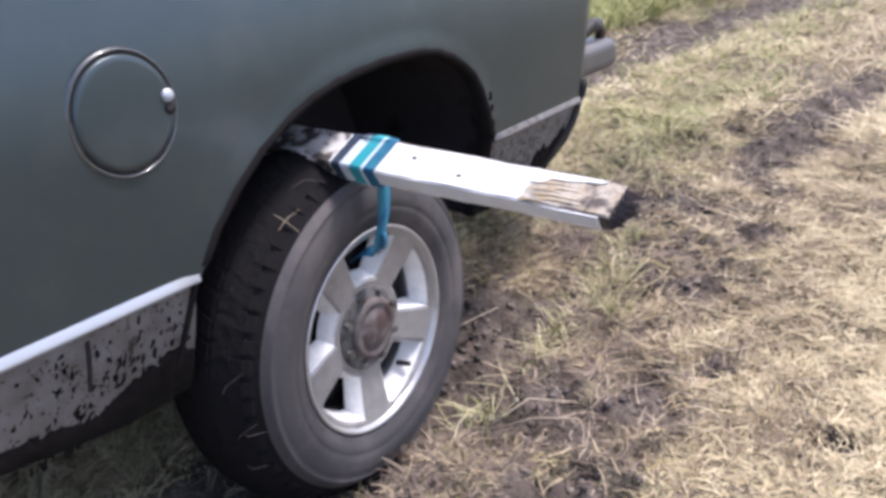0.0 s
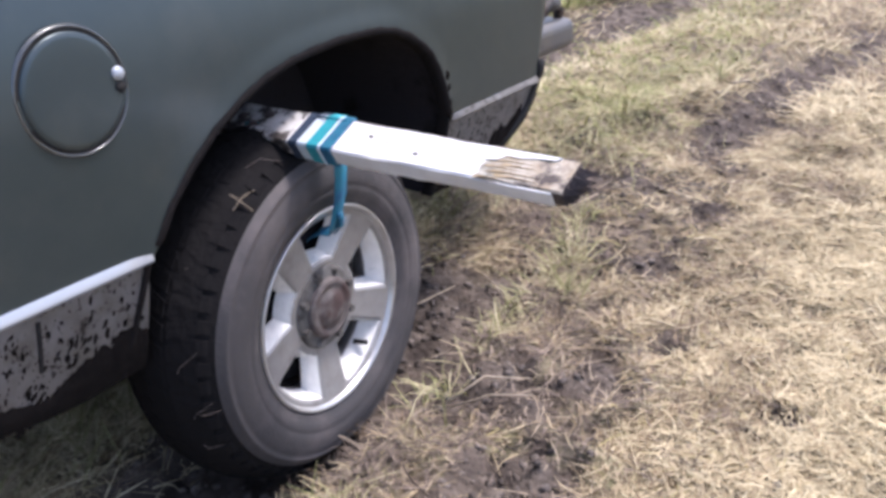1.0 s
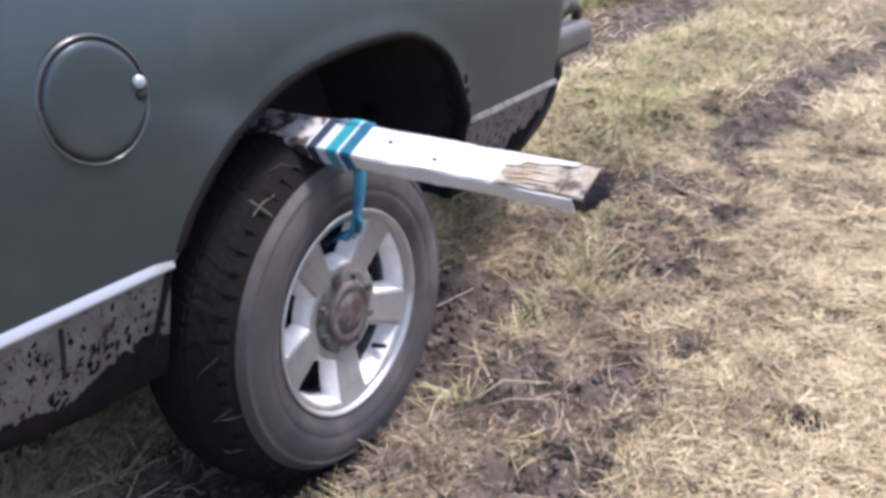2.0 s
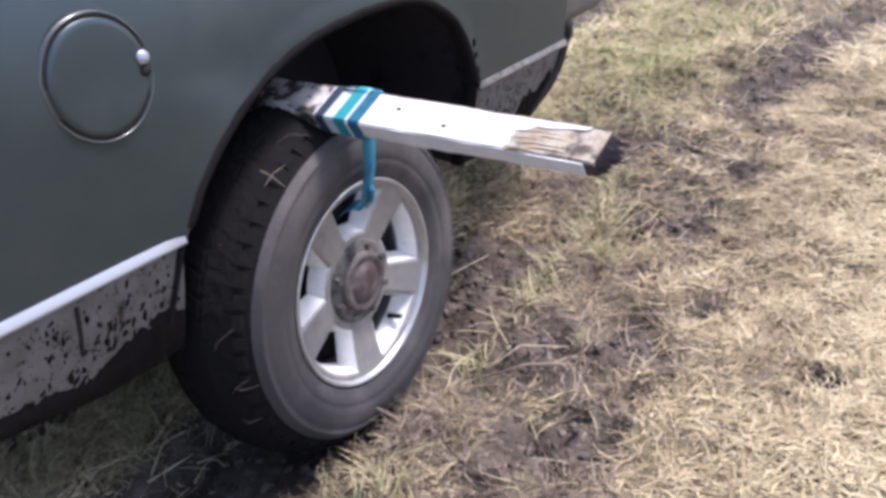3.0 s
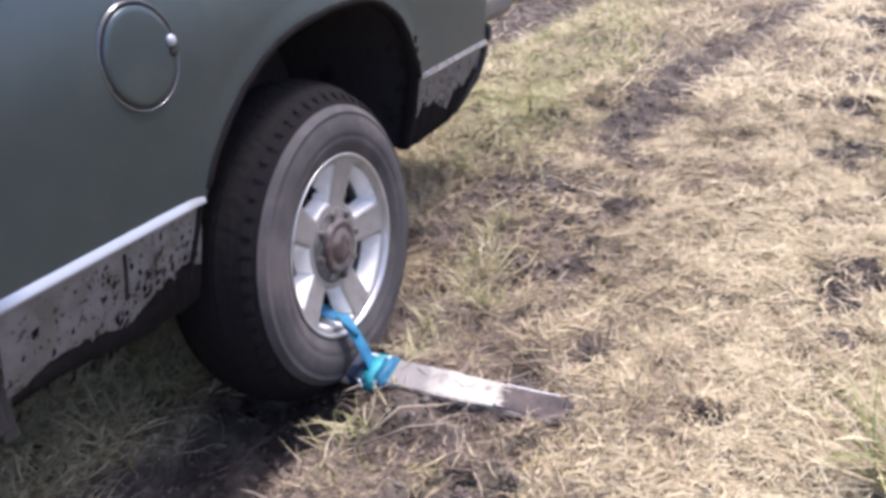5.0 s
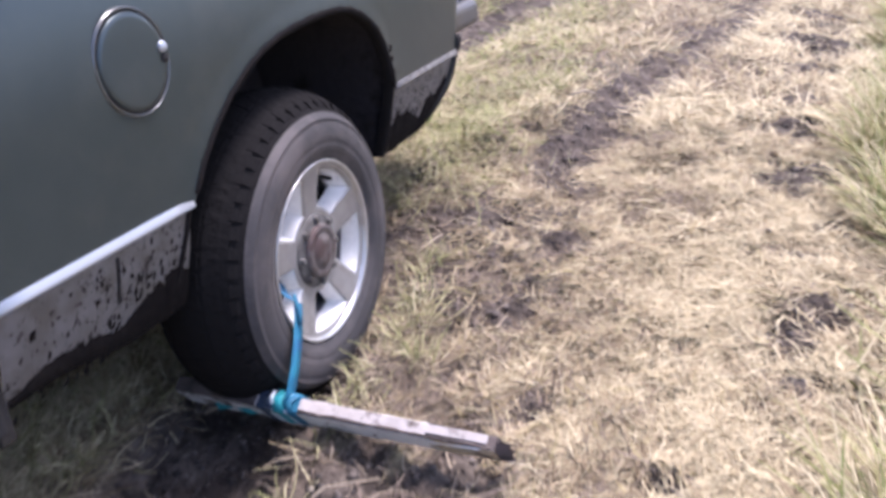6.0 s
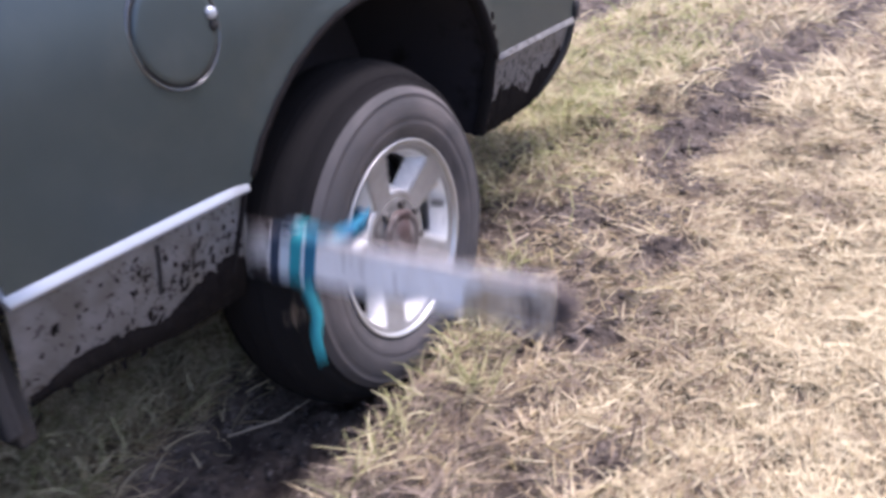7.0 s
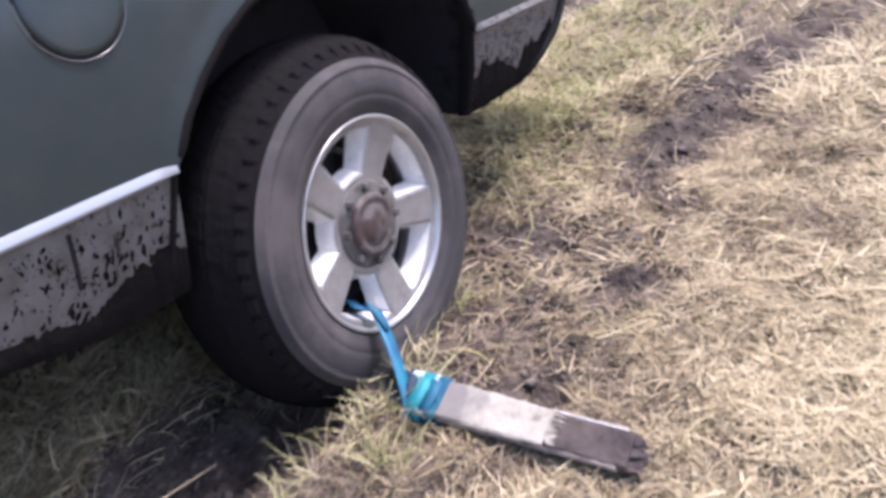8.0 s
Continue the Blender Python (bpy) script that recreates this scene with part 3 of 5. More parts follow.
def build_grass():
    rng = np.random.RandomState(5)
    x, y = scatter(270000, -0.9, 3.6, -2.0, 0.95, 11)
    _, mud = soil(x, y)
    # paler away from the truck: brighter light there is partly in the straw's colour
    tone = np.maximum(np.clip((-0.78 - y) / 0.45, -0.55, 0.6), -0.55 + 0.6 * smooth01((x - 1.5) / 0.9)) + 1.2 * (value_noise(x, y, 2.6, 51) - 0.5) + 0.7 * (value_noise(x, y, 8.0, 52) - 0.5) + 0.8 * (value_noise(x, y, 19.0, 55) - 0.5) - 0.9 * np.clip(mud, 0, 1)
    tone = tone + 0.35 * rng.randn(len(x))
    for pick, mat, seed, label in ((tone > 0.22, STRAW_PALE, 21, "bleached dry straw lying in tangles, paler for the brighter light"), ((tone <= 0.22) & (tone > -0.42), STRAW, 27, "trampled dry straw lying over the mud"),
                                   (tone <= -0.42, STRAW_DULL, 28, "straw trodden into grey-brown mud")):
        a, b = x[pick], y[pick]
        n = len(a)
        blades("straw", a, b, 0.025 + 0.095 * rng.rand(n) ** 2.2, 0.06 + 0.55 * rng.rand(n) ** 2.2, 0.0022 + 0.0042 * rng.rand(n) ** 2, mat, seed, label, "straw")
    x, y = scatter(90000, 2.8, 9.0, -3.2, 2.6, 12)
    _, mud = soil(x, y)
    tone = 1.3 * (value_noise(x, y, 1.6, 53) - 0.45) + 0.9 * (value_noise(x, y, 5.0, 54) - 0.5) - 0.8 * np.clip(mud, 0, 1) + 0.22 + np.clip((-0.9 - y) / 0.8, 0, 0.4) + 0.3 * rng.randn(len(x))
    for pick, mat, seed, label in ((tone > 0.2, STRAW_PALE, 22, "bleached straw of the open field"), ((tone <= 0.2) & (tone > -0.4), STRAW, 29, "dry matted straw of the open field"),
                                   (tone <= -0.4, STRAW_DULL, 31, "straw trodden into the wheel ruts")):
        a, b = x[pick], y[pick]
        n = len(a)
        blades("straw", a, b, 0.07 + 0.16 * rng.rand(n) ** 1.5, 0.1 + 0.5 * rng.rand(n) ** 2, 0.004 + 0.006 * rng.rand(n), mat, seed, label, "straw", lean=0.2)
    x, y = scatter(30000, 8.5, 24.0, -9.0, 8.0, 13)
    n = len(x)
    blades("grass", x, y, 0.15 + 0.2 * rng.rand(n), 0.3 + 0.5 * rng.rand(n), 0.012 + 0.012 * rng.rand(n), GREEN, 23,
           "pale green grass far across the field", "grass")
    x, y = scatter(40000, -7.0, 4.0, -7.0, -1.3, 15)
    n = len(x)
    blades("straw", x, y, 0.10 + 0.2 * rng.rand(n), 0.1 + 0.5 * rng.rand(n) ** 2, 0.006 + 0.006 * rng.rand(n), STRAW, 32, "dry straw of the field beyond the verge", "straw")
    # fresh growth among the straw between the two ruts
    x, y = scatter(11000, 2.3, 8.5, -0.3, 1.5, 18)
    n = len(x)
    blades("grass", x, y, 0.06 + 0.14 * rng.rand(n), 0.25 + 0.5 * rng.rand(n), 0.004 + 0.005 * rng.rand(n), VERDANT, 37, "yellow-green grass growing between the two ruts", "grass", droop=0.4)
    # greener tufts behind the truck and along the trench
    cx = [2.35, 2.75, 3.2, 3.6, 2.1, 1.0, 0.75, 1.25, 0.25, 0.55, 1.15, 1.5, 0.95, -0.3]
    cy = [0.15, 0.25, 0.3, 0.1, 0.42, -0.12, -0.15, -0.13, -0.16, -0.14, -0.2, -0.05, -0.24, -0.2]
    xs, ys = [], []
    for a, b in zip(cx, cy):
        k = 420 if a > 2 else 55
        sp = 0.2 if a > 2 else 0.055
        xs.append(a + rng.randn(k) * sp), ys.append(b + rng.randn(k) * sp * 0.7)
    x, y = np.concatenate(xs), np.concatenate(ys)
    keep = (x > 1.1) | (y < -0.09)
    x, y = x[keep], y[keep]
    n = len(x)
    blades("grass", x, y, 0.06 + 0.11 * rng.rand(n), 0.3 + 0.6 * rng.rand(n), 0.003 + 0.003 * rng.rand(n), GREEN, 24,
           "yellow-green tufts of grass beside the rut", "grass", droop=0.35)
    # dim grass under the truck
    x, y = scatter(26000, -1.6, 2.4, 0.2, 1.8, 14, bare=0.5)
    n = len(x)
    blades("grass", x, y, 0.05 + 0.1 * rng.rand(n), 0.2 + 0.6 * rng.rand(n), 0.003 + 0.003 * rng.rand(n), STRAW, 25,
           "flattened dry grass in the shade under the truck", "grass")
    x, y = scatter(6500, -1.4, 1.6, 0.24, 0.95, 16, bare=0.9)
    n = len(x)
    blades("grass", x, y, 0.06 + 0.12 * rng.rand(n), 0.4 + 0.5 * rng.rand(n), 0.003 + 0.004 * rng.rand(n), GREEN, 33, "pale uncrushed grass between the wheels", "grass", droop=0.35)
    # pale blades put the sky light under the truck into their colour
    x, y = scatter(17000, -1.3, 1.2, 0.30, 0.95, 17, bare=0.2)
    n = len(x)
    blades("grass", x, y, 0.06 + 0.10 * rng.rand(n), 0.3 + 0.5 * rng.rand(n), 0.003 + 0.003 * rng.rand(n), STRAW_PALE, 36, "pale grass standing under the truck, lightened for the sky light", "grass", droop=0.4)
    # standing grass beyond the far rut
    x = 2.6 + rng.rand(26000) * 9
    y = rut_y(RUT_FAR, x) + 0.42 + np.abs(rng.randn(26000)) * 1.1
    n = len(x)
    blades("tall_grass", x, y, 0.12 + 0.2 * rng.rand(n), 0.5 + 0.4 * rng.rand(n), 0.005 + 0.006 * rng.rand(n), VERDANT, 35, "standing yellow-green grass beyond the far rut", "grass", droop=0.3)
    # uncut verge
    x = 0.45 + rng.rand(30000) * 7
    y = -(1.35 + 0.12 * np.maximum(x - 1.4, 0)) - np.abs(rng.randn(30000)) * 0.5
    keep = value_noise(x, y, 3.0, 30) > 0.25 + 0.35 * (y > -1.42 - 0.12 * np.maximum(x - 1.4, 0))
    x, y = x[keep], y[keep]
    half = rng.rand(len(x)) < 0.5
    for pick, mat, seed, label in ((half, VERDANT, 26, "tall green grass of the verge"), (~half, STRAW_PALE, 34, "tall bleached grass of the verge")):
        n = int(pick.sum())
        blades("tall_grass", x[pick], y[pick], 0.14 + 0.22 * rng.rand(n), 0.5 + 0.4 * rng.rand(n), 0.004 + 0.004 * rng.rand(n), mat, seed, label, "grass", droop=0.3)


build_grass()


def build_clods():
    """Crumbs of wet earth, thick in the ruts and wherever the straw is worn through; added as dark specks in place of
    holes.
    """
    rng = np.random.RandomState(77)
    x, y = np.concatenate([rng.rand(26000) * 3.8 - 0.4, 2.4 + rng.rand(9000) * 5]), np.concatenate([rng.rand(26000) * 2.3 - 1.6, rng.rand(9000) * 3.2 - 1.8])
    z, mud = soil(x, y)
    keep = rng.rand(len(x)) < np.clip((mud - 0.12) * 0.8, 0.01, 0.6)
    x, y, z = x[keep], y[keep], z[keep]
    n = len(x)
    shape = np.array([(1, 0, 0), (-1, 0, 0), (0, 1, 0), (0, -1, 0), (0, 0, 1), (0, 0, -1)], float)
    tri = np.array([(0, 2, 4), (2, 1, 4), (1, 3, 4), (3, 0, 4), (2, 0, 5), (1, 2, 5), (3, 1, 5), (0, 3, 5)])
    size = 0.004 + 0.013 * rng.rand(n) ** 3
    a = rng.rand(n) * 6.283
    v = shape[None] * (0.6 + 0.7 * rng.rand(n, 6, 1)) * size[:, None, None] * np.array([1.3, 1.0, 0.55])
    vx = v[..., 0] * np.cos(a)[:, None] - v[..., 1] * np.sin(a)[:, None] + x[:, None]
    vy = v[..., 0] * np.sin(a)[:, None] + v[..., 1] * np.cos(a)[:, None] + y[:, None]
    vz = v[..., 2] + (z + size * 0.3)[:, None]
    me = bpy.data.meshes.new("mud_clods")
    me.from_pydata(np.stack([vx, vy, vz], -1).reshape(-1, 3), [], (tri[None] + (np.arange(n) * 6)[:, None, None]).reshape(-1, 3).tolist())
    tagged(link_mesh("mud_clods", me, CLOD), "crumbs of dark wet earth among the straw", "mud", kind="stuff")


build_clods()


def twig(points, r, label):
    zs = [(x, y, float(soil(np.array([x]), np.array([y]))[0][0]) + h) for x, y, h in points]
    tagged(part("twig", tube(zs, [r, r * 0.9, r * 0.6][:len(zs)], 6), TWIG, None, smooth=True), label, "twig", group="loose twigs on the trodden ground")


twig([(0.22, -0.20, 0.04), (0.32, -0.27, 0.045), (0.42, -0.36, 0.04)], 0.004, "bleached straight twig lying on churned mud")
twig([(0.22, -0.21, 0.04), (0.28, -0.31, 0.045), (0.30, -0.42, 0.035)], 0.0035, "thin pale twig lying across another")
twig([(0.985, 0.10, 0.05), (0.94, 0.03, 0.04), (0.88, -0.05, 0.03)], 0.0032, "pale thin broken stalk leaning at the edge of the trench")
twig([(1.03, -0.11, 0.05), (0.94, -0.085, 0.045), (0.84, -0.06, 0.03)], 0.0036, "bleached bent stalk on the edge of the trench")
twig([(0.55, 0.22, 0.10), (0.66, 0.16, 0.10), (0.80, 0.10, 0.10)], 0.003, "thin pale stalk lying across the trench")
twig([(1.60, 0.02, 0.05), (1.68, -0.01, 0.055), (1.75, -0.03, 0.05)], 0.006, "short pale stick lying in the straw")
twig([(3.3, -0.18, 0.05), (3.42, -0.24, 0.06), (3.5, -0.3, 0.04)], 0.008, "pale stick on the edge of a rut")


# ---------------------------------------------------------------- wheel
RIM_R, TYRE_R = 0.25, 0.42


def tyre_mesh():
    return lathe([(0.236, 0.20), (0.26, 0.225), (0.33, 0.235), (0.380, 0.215), (0.402, 0.19), (0.412, 0.10), (0.403, 0.012), (0.391, -0.017),
                  (0.381, -0.030), (0.374, -0.037), (0.368, -0.044), (0.362, -0.050), (0.359, -0.0535), (0.355, -0.0535), (0.353, -0.052), (0.346, -0.0555), (0.333, -0.0585), (0.318, -0.060), (0.302, -0.0595), (0.299, -0.0575), (0.296, -0.0585), (0.285, -0.056), (0.272, -0.051), (0.269, -0.0485), (0.262, -0.047), (0.252, -0.038),
                  (0.242, -0.02), (0.236, 0.0)], 96, closed=True)


def crown(y):
    """Radius of the tread across the tyre's width: rounded off towards both shoulders."""
    return TYRE_R + 0.014 - 0.037 * abs((y - 0.100) / 0.117) ** 2.3


def tread_mesh():
    """Blocks of the tread, four rows, packed with mud, and lugs that reach over the shoulder."""
    bm = bmesh.new()
    n = 56
    for row, (y0, y1, shift) in enumerate(((-0.016, 0.042, 0.0), (0.052, 0.095, 0.5), (0.103, 0.146, 0.0), (0.155, 0.206, 0.5))):
        for k in range(n):
            a0 = (k + shift + 0.1) / n * 2 * math.pi
            a1 = a0 + 0.70 / n * 2 * math.pi
            q = []
            for drop in (0.02, 0.0):
                for y, skew in ((y0, 0.0), (y1, 0.35)):
                    rr = crown(y) - drop
                    for a in (a0, a1):
                        b = a + skew / n * 2 * math.pi * (1 if row % 2 else -1)
                        q.append(bm.verts.new((rr * math.sin(b), y, rr * math.cos(b))))
            for f in ((0, 1, 3, 2), (4, 5, 7, 6), (0, 1, 5, 4), (2, 3, 7, 6), (0, 2, 6, 4), (1, 3, 7, 5)):
                bm.faces.new([q[i] for i in f])
    clay = random.Random(12)
    ys = (-0.012, 0.01, 0.04, 0.07, 0.095, 0.12, 0.15, 0.18, 0.2)
    base = [[bm.verts.new(((crown(y) - d) * math.sin(2 * math.pi * k / 192), y, (crown(y) - d) * math.cos(2 * math.pi * k / 192)))
             for k in range(192) for d in [clay.uniform(0.0003, 0.0032)]] for y in ys]
    for u, v in zip(base, base[1:]):
        for k in range(192):
            bm.faces.new((u[k], u[(k + 1) % 192], v[(k + 1) % 192], v[k]))
    # side lugs over the shoulder
    for k in range(n):
        a0 = (k + 0.1) / n * 2 * math.pi
        a1 = a0 + (0.72 if k % 2 else 0.6) / n * 2 * math.pi
        deep = 0.373 if k % 2 else 0.381
        q = []
        for pts in (((0.410, 0.006), (0.398, 0.006)), ((0.4005, -0.0135), (0.388, -0.012)), ((0.3905, -0.024), (0.382, -0.02)), ((deep, -0.0325), (deep, -0.026))):
            q.append([bm.verts.new((r * math.sin(a), y, r * math.cos(a))) for r, y in pts for a in (a0, a1)])
        for u, v in zip(q, q[1:]):
            bm.faces.new((u[0], u[1], v[1], v[0])), bm.faces.new((u[0], v[0], v[2], u[2])), bm.faces.new((u[1], u[3], v[3], v[1]))
        bm.faces.new((q[-1][0], q[-1][1], q[-1][3], q[-1][2]))
    return bm


def window_distance(r, a):
    """Signed distance from the edge of the nearest of five openings between the spokes."""
    a = a % (2 * math.pi / 5) - math.pi / 5
    half = 0.043 + 0.10 * (r - 0.165)
    return max(half - abs(r * math.sin(a)), 0.122 - r, r - 0.226)


def window_slope(r, a):
    e = 1e-4
    d = window_distance(r, a)
    return (window_distance(r + e, a) - d) / e, (window_distance(r, a + e / r) - d) / e


def spokes_mesh():
    """Dished alloy disc with five deep openings, whose walls slope inwards; the walls take the second material."""
    bm = bmesh.new()
    na, nr = 240, 44
    grid = []
    for i in range(nr + 1):
        r = 0.085 + (0.240 - 0.085) * i / nr
        ring = []
        for k in range(na):
            a = 2 * math.pi * k / na
            rr, aa = r, a
            d = window_distance(r, a)
            if -0.004 < d < 0.0045:
                gr, ga = window_slope(r, a)
                s = max(gr * gr + ga * ga, 0.2)
                rr, aa = r - d * gr / s, a - d * ga / s / r
                d = 0.0
            y = -0.012 - 0.023 * ((r - 0.085) / 0.155) ** 1.4
            y += 0.004 * float(smooth01(1 - max(d, 0) / 0.007))
            ring.append((bm.verts.new((rr * math.sin(aa), y, rr * math.cos(aa))), d))
        grid.append(ring)
    for i in range(nr):
        for k in range(na):
            q = [grid[i][k], grid[i][(k + 1) % na], grid[i + 1][(k + 1) % na], grid[i + 1][k]]
            if sum(v[1] for v in q) / 4 < -0.0005 or all(v[1] <= 0 for v in q):
                continue
            bm.faces.new([v[0] for v in q])
    loose = [v for v in bm.verts if not v.link_faces]
    bmesh.ops.delete(bm, geom=loose, context="VERTS")
    edge = [e for e in bm.edges if len(e.link_faces) == 1 and (e.verts[0].co.xz.length > 0.10 and e.verts[0].co.xz.length < 0.236)]
    ex = bmesh.ops.extrude_edge_only(bm, edges=edge)
    for v in ex["geom"]:
        if isinstance(v, bmesh.types.BMVert):
            r, a = v.co.xz.length, math.atan2(v.co.x, v.co.z)
            gr, ga = window_slope(r, a)
            s = max(math.hypot(gr, ga), 0.5)
            r, a = r - 0.013 * gr / s, a - 0.013 * ga / s / r
            v.co = (r * math.sin(a), v.co.y * 0.4 + 0.036, r * math.cos(a))
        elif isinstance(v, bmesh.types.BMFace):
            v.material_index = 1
    return bm


def build_wheel(parent, x, y, z, flip=False):
    wheel = new("wheel")
    wheel.parent = parent
    wheel.matrix_basis = pose(x, y, z, 0, 0, 180 if flip else 0)
    tyre, tread = tyre_mesh(), tread_mesh()
    for bm in (tyre, tread):
        for v in bm.verts:
            r = math.hypot(v.co.x, v.co.z)
            grow = 1 + 0.085 * max(0.0, r - 0.30) / r
            v.co.x, v.co.z = v.co.x * grow, v.co.z * grow
    tyre_ob = part("tyre", tyre, RUBBER, wheel, "dusty black off-road tyre with a muddy shoulder", smooth=True)
    tyre_ob.data.materials.append(TREAD)
    for f in tyre_ob.data.polygons:
        if math.hypot(f.center.x, f.center.z) > 0.378:
            f.material_index = 1
    part("tread", tread, TREAD, wheel, "blocky muddy tread")
    part("rim", lathe([(0.218, 0.062), (0.224, 0.03), (0.231, 0.0), (0.236, -0.022), (0.241, -0.036), (0.246, -0.046), (0.2525, -0.0475),
                       (0.2545, -0.043), (0.250, -0.034), (0.245, -0.02), (0.240, 0.062)], 96, closed=True), ALLOY, wheel, "cast alloy rim with a bright lip", smooth=True)
    # barrel and drum near black: the openings' dark depth is put in their colour
    part("barrel", lathe([(0.240, 0.06), (0.216, 0.063), (0.214, 0.12), (0.236, 0.20)], 64), STEEL, wheel, "dark inner barrel", smooth=True)
    spokes = part("spokes", spokes_mesh(), ALLOY_FACE, wheel, "five broad dusty alloy spokes, their walls lightened for the light they catch")
    spokes.data.materials.append(ALLOY_WALL)
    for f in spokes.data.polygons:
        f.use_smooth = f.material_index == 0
    boss = part("hub_flange", lathe([(0.106, 0.004), (0.105, -0.012), (0.101, -0.017), (0.092, -0.020), (0.080, -0.021), (0.072, -0.026), (0.062, -0.027)], 48), BOSS, wheel,
                "mud-dulled hub flange", smooth=True)
    part("hub_cap", lathe([(0.076, -0.018), (0.0755, -0.030), (0.071, -0.0355), (0.063, -0.0375), (0.057, -0.034), (0.046, -0.034), (0.041, -0.039), (0.025, -0.041), (0.008, -0.041)], 48),
         HUB, wheel, "dirty rust-brown hub cap", smooth=True)
    for k in range(8):
        a = 2 * math.pi * (k + 0.5) / 8
        bm = bmesh.new()
        bmesh.ops.create_cone(bm, cap_ends=True, segments=6, radius1=0.0125, radius2=0.009, depth=0.018,
                              matrix=Matrix.Translation((0.090 * math.sin(a), -0.023, 0.090 * math.cos(a))) @ pose(0, 0, 0, 90))
        part("lug_nut", bm, BOSS, boss)
    bm = bmesh.new()
    a = radians(139)
    bmesh.ops.create_cone(bm, cap_ends=True, segments=10, radius1=0.007, radius2=0.006, depth=0.04,
                          matrix=Matrix.Translation((0.205 * math.sin(a), -0.012, 0.205 * math.cos(a))) @ pose(0, 0, 0, 80))
    part("valve_stem", bm, BLACK, wheel)
    part("brake_drum", lathe([(0.213, 0.10), (0.205, 0.075), (0.17, 0.07), (0.015, 0.07)], 48), LINER, wheel, "dark brake drum behind the spokes", smooth=True)
    return wheel


# ---------------------------------------------------------------- pickup truck
ARCH = [(-0.515, 0.06), (-0.495, 0.16), (-0.474, 0.25), (-0.456, 0.31), (-0.402, 0.388), (-0.342, 0.447), (-0.27, 0.502), (-0.197, 0.543), (-0.122, 0.572), (-0.04, 0.592),
        (0.04, 0.601), (0.125, 0.608), (0.20, 0.609), (0.28, 0.606), (0.34, 0.597), (0.40, 0.577), (0.46, 0.548), (0.51, 0.512), (0.55, 0.462), (0.58, 0.405),
        (0.605, 0.34), (0.615, 0.30), (0.62, 0.2), (0.618, 0.07)]
ARCH_FINE = [(ARCH[k][0] + (ARCH[k + 1][0] - ARCH[k][0]) * u / 3, ARCH[k][1] + (ARCH[k + 1][1] - ARCH[k][1]) * u / 3) for k in range(3, 20) for u in range(3)]
STRIP_Z, BED_FRONT, BED_END, RAIL_Z, WIDTH = 0.312, -0.985, 1.245, 1.02, 1.98


def side_y(z):
    """How the body side bows: out a little above the moulding, tucked in below it."""
    if z < STRIP_Z:
        return 0.34 * (STRIP_Z - z) ** 1.35 * 1.3
    return -0.034 * (z - 0.0) + 0.42 * max(z - 0.58, 0) ** 1.7


def flare(x, z):
    """The side swells a little towards the wheel arch."""
    d = min(math.hypot(x - a, z - b) for a, b in ARCH_FINE)
    u = max(0.0, 1 - d / 0.06)
    return 0.004 * u * u * (3 - 2 * u)


def panel(xs, low, high, nz, mirror=False):
    """A bowed panel over columns xs between the heights low(x) and high(x)."""
    rows = []
    for x in xs:
        col = []
        for k in range(nz + 1):
            z = low(x) + (high(x) - low(x)) * k / nz
            y = side_y(z) - flare(x, z)
            col.append((x, WIDTH - y if mirror else y, z))
        rows.append(col)
    return loft(rows)


def arch_z(x):
    return float(np.interp(x, [p[0] for p in ARCH if p[1] > 0.30], [p[1] for p in ARCH if p[1] > 0.30]))


def end_x(z):
    """Rear edge of the bed side: leans back with height, curls forward below the moulding."""
    if z > 0.36:
        return 1.205 + (z - 0.36) * 0.30 if z < 0.5 else 1.247 + (z - 0.5) * 0.16
    return 1.205 - 0.9 * (0.36 - z) ** 1.6


def build_side(truck, mirror):
    top = [x for x in np.linspace(-0.456, 0.605, 64)]
    xs = [BED_FRONT, -0.9, -0.8, -0.7, -0.6, -0.5] + top + [0.7, 0.8, 0.9, 1.0, 1.1, 1.19]

    def low(x):
        return arch_z(x) if -0.456 < x < 0.605 else STRIP_Z
    side = part("bed_side", panel(xs, low, lambda x: RAIL_Z, 40, mirror), PAINT, truck, "dark green painted bed side with a round fuel door", smooth=True)
    # rear end of the side, following the leaning edge
    rows = []
    for u in np.linspace(0, 1, 5):
        col = []
        for z in np.linspace(STRIP_Z, RAIL_Z, 27):
            x = 1.19 + (end_x(z) - 1.19) * u
            y = side_y(z) + 0.012 * u ** 3
            col.append((x, WIDTH - y if mirror else y, z))
        rows.append(col)
    rows.append([(r[0] - 0.004, (WIDTH - side_y(r[2]) - 0.05) if mirror else side_y(r[2]) + 0.05, r[2]) for r in rows[-1]])
    part("bed_corner", loft(rows), PAINT, truck, smooth=True)
    return side


def lower_panel(truck, pts_x, low, mirror, label):
    rows = []
    for x in pts_x:
        lo = low(x)
        col = [(x, side_y(z), z) for z in np.linspace(STRIP_Z - 0.003, lo, 12)]
        col.append((x, side_y(lo) + 0.03, lo - 0.006))
        rows.append([(a, WIDTH - b, c) if mirror else (a, b, c) for a, b, c in col])
    return part("lower_panel", loft(rows), LOWER, truck, label, smooth=True)


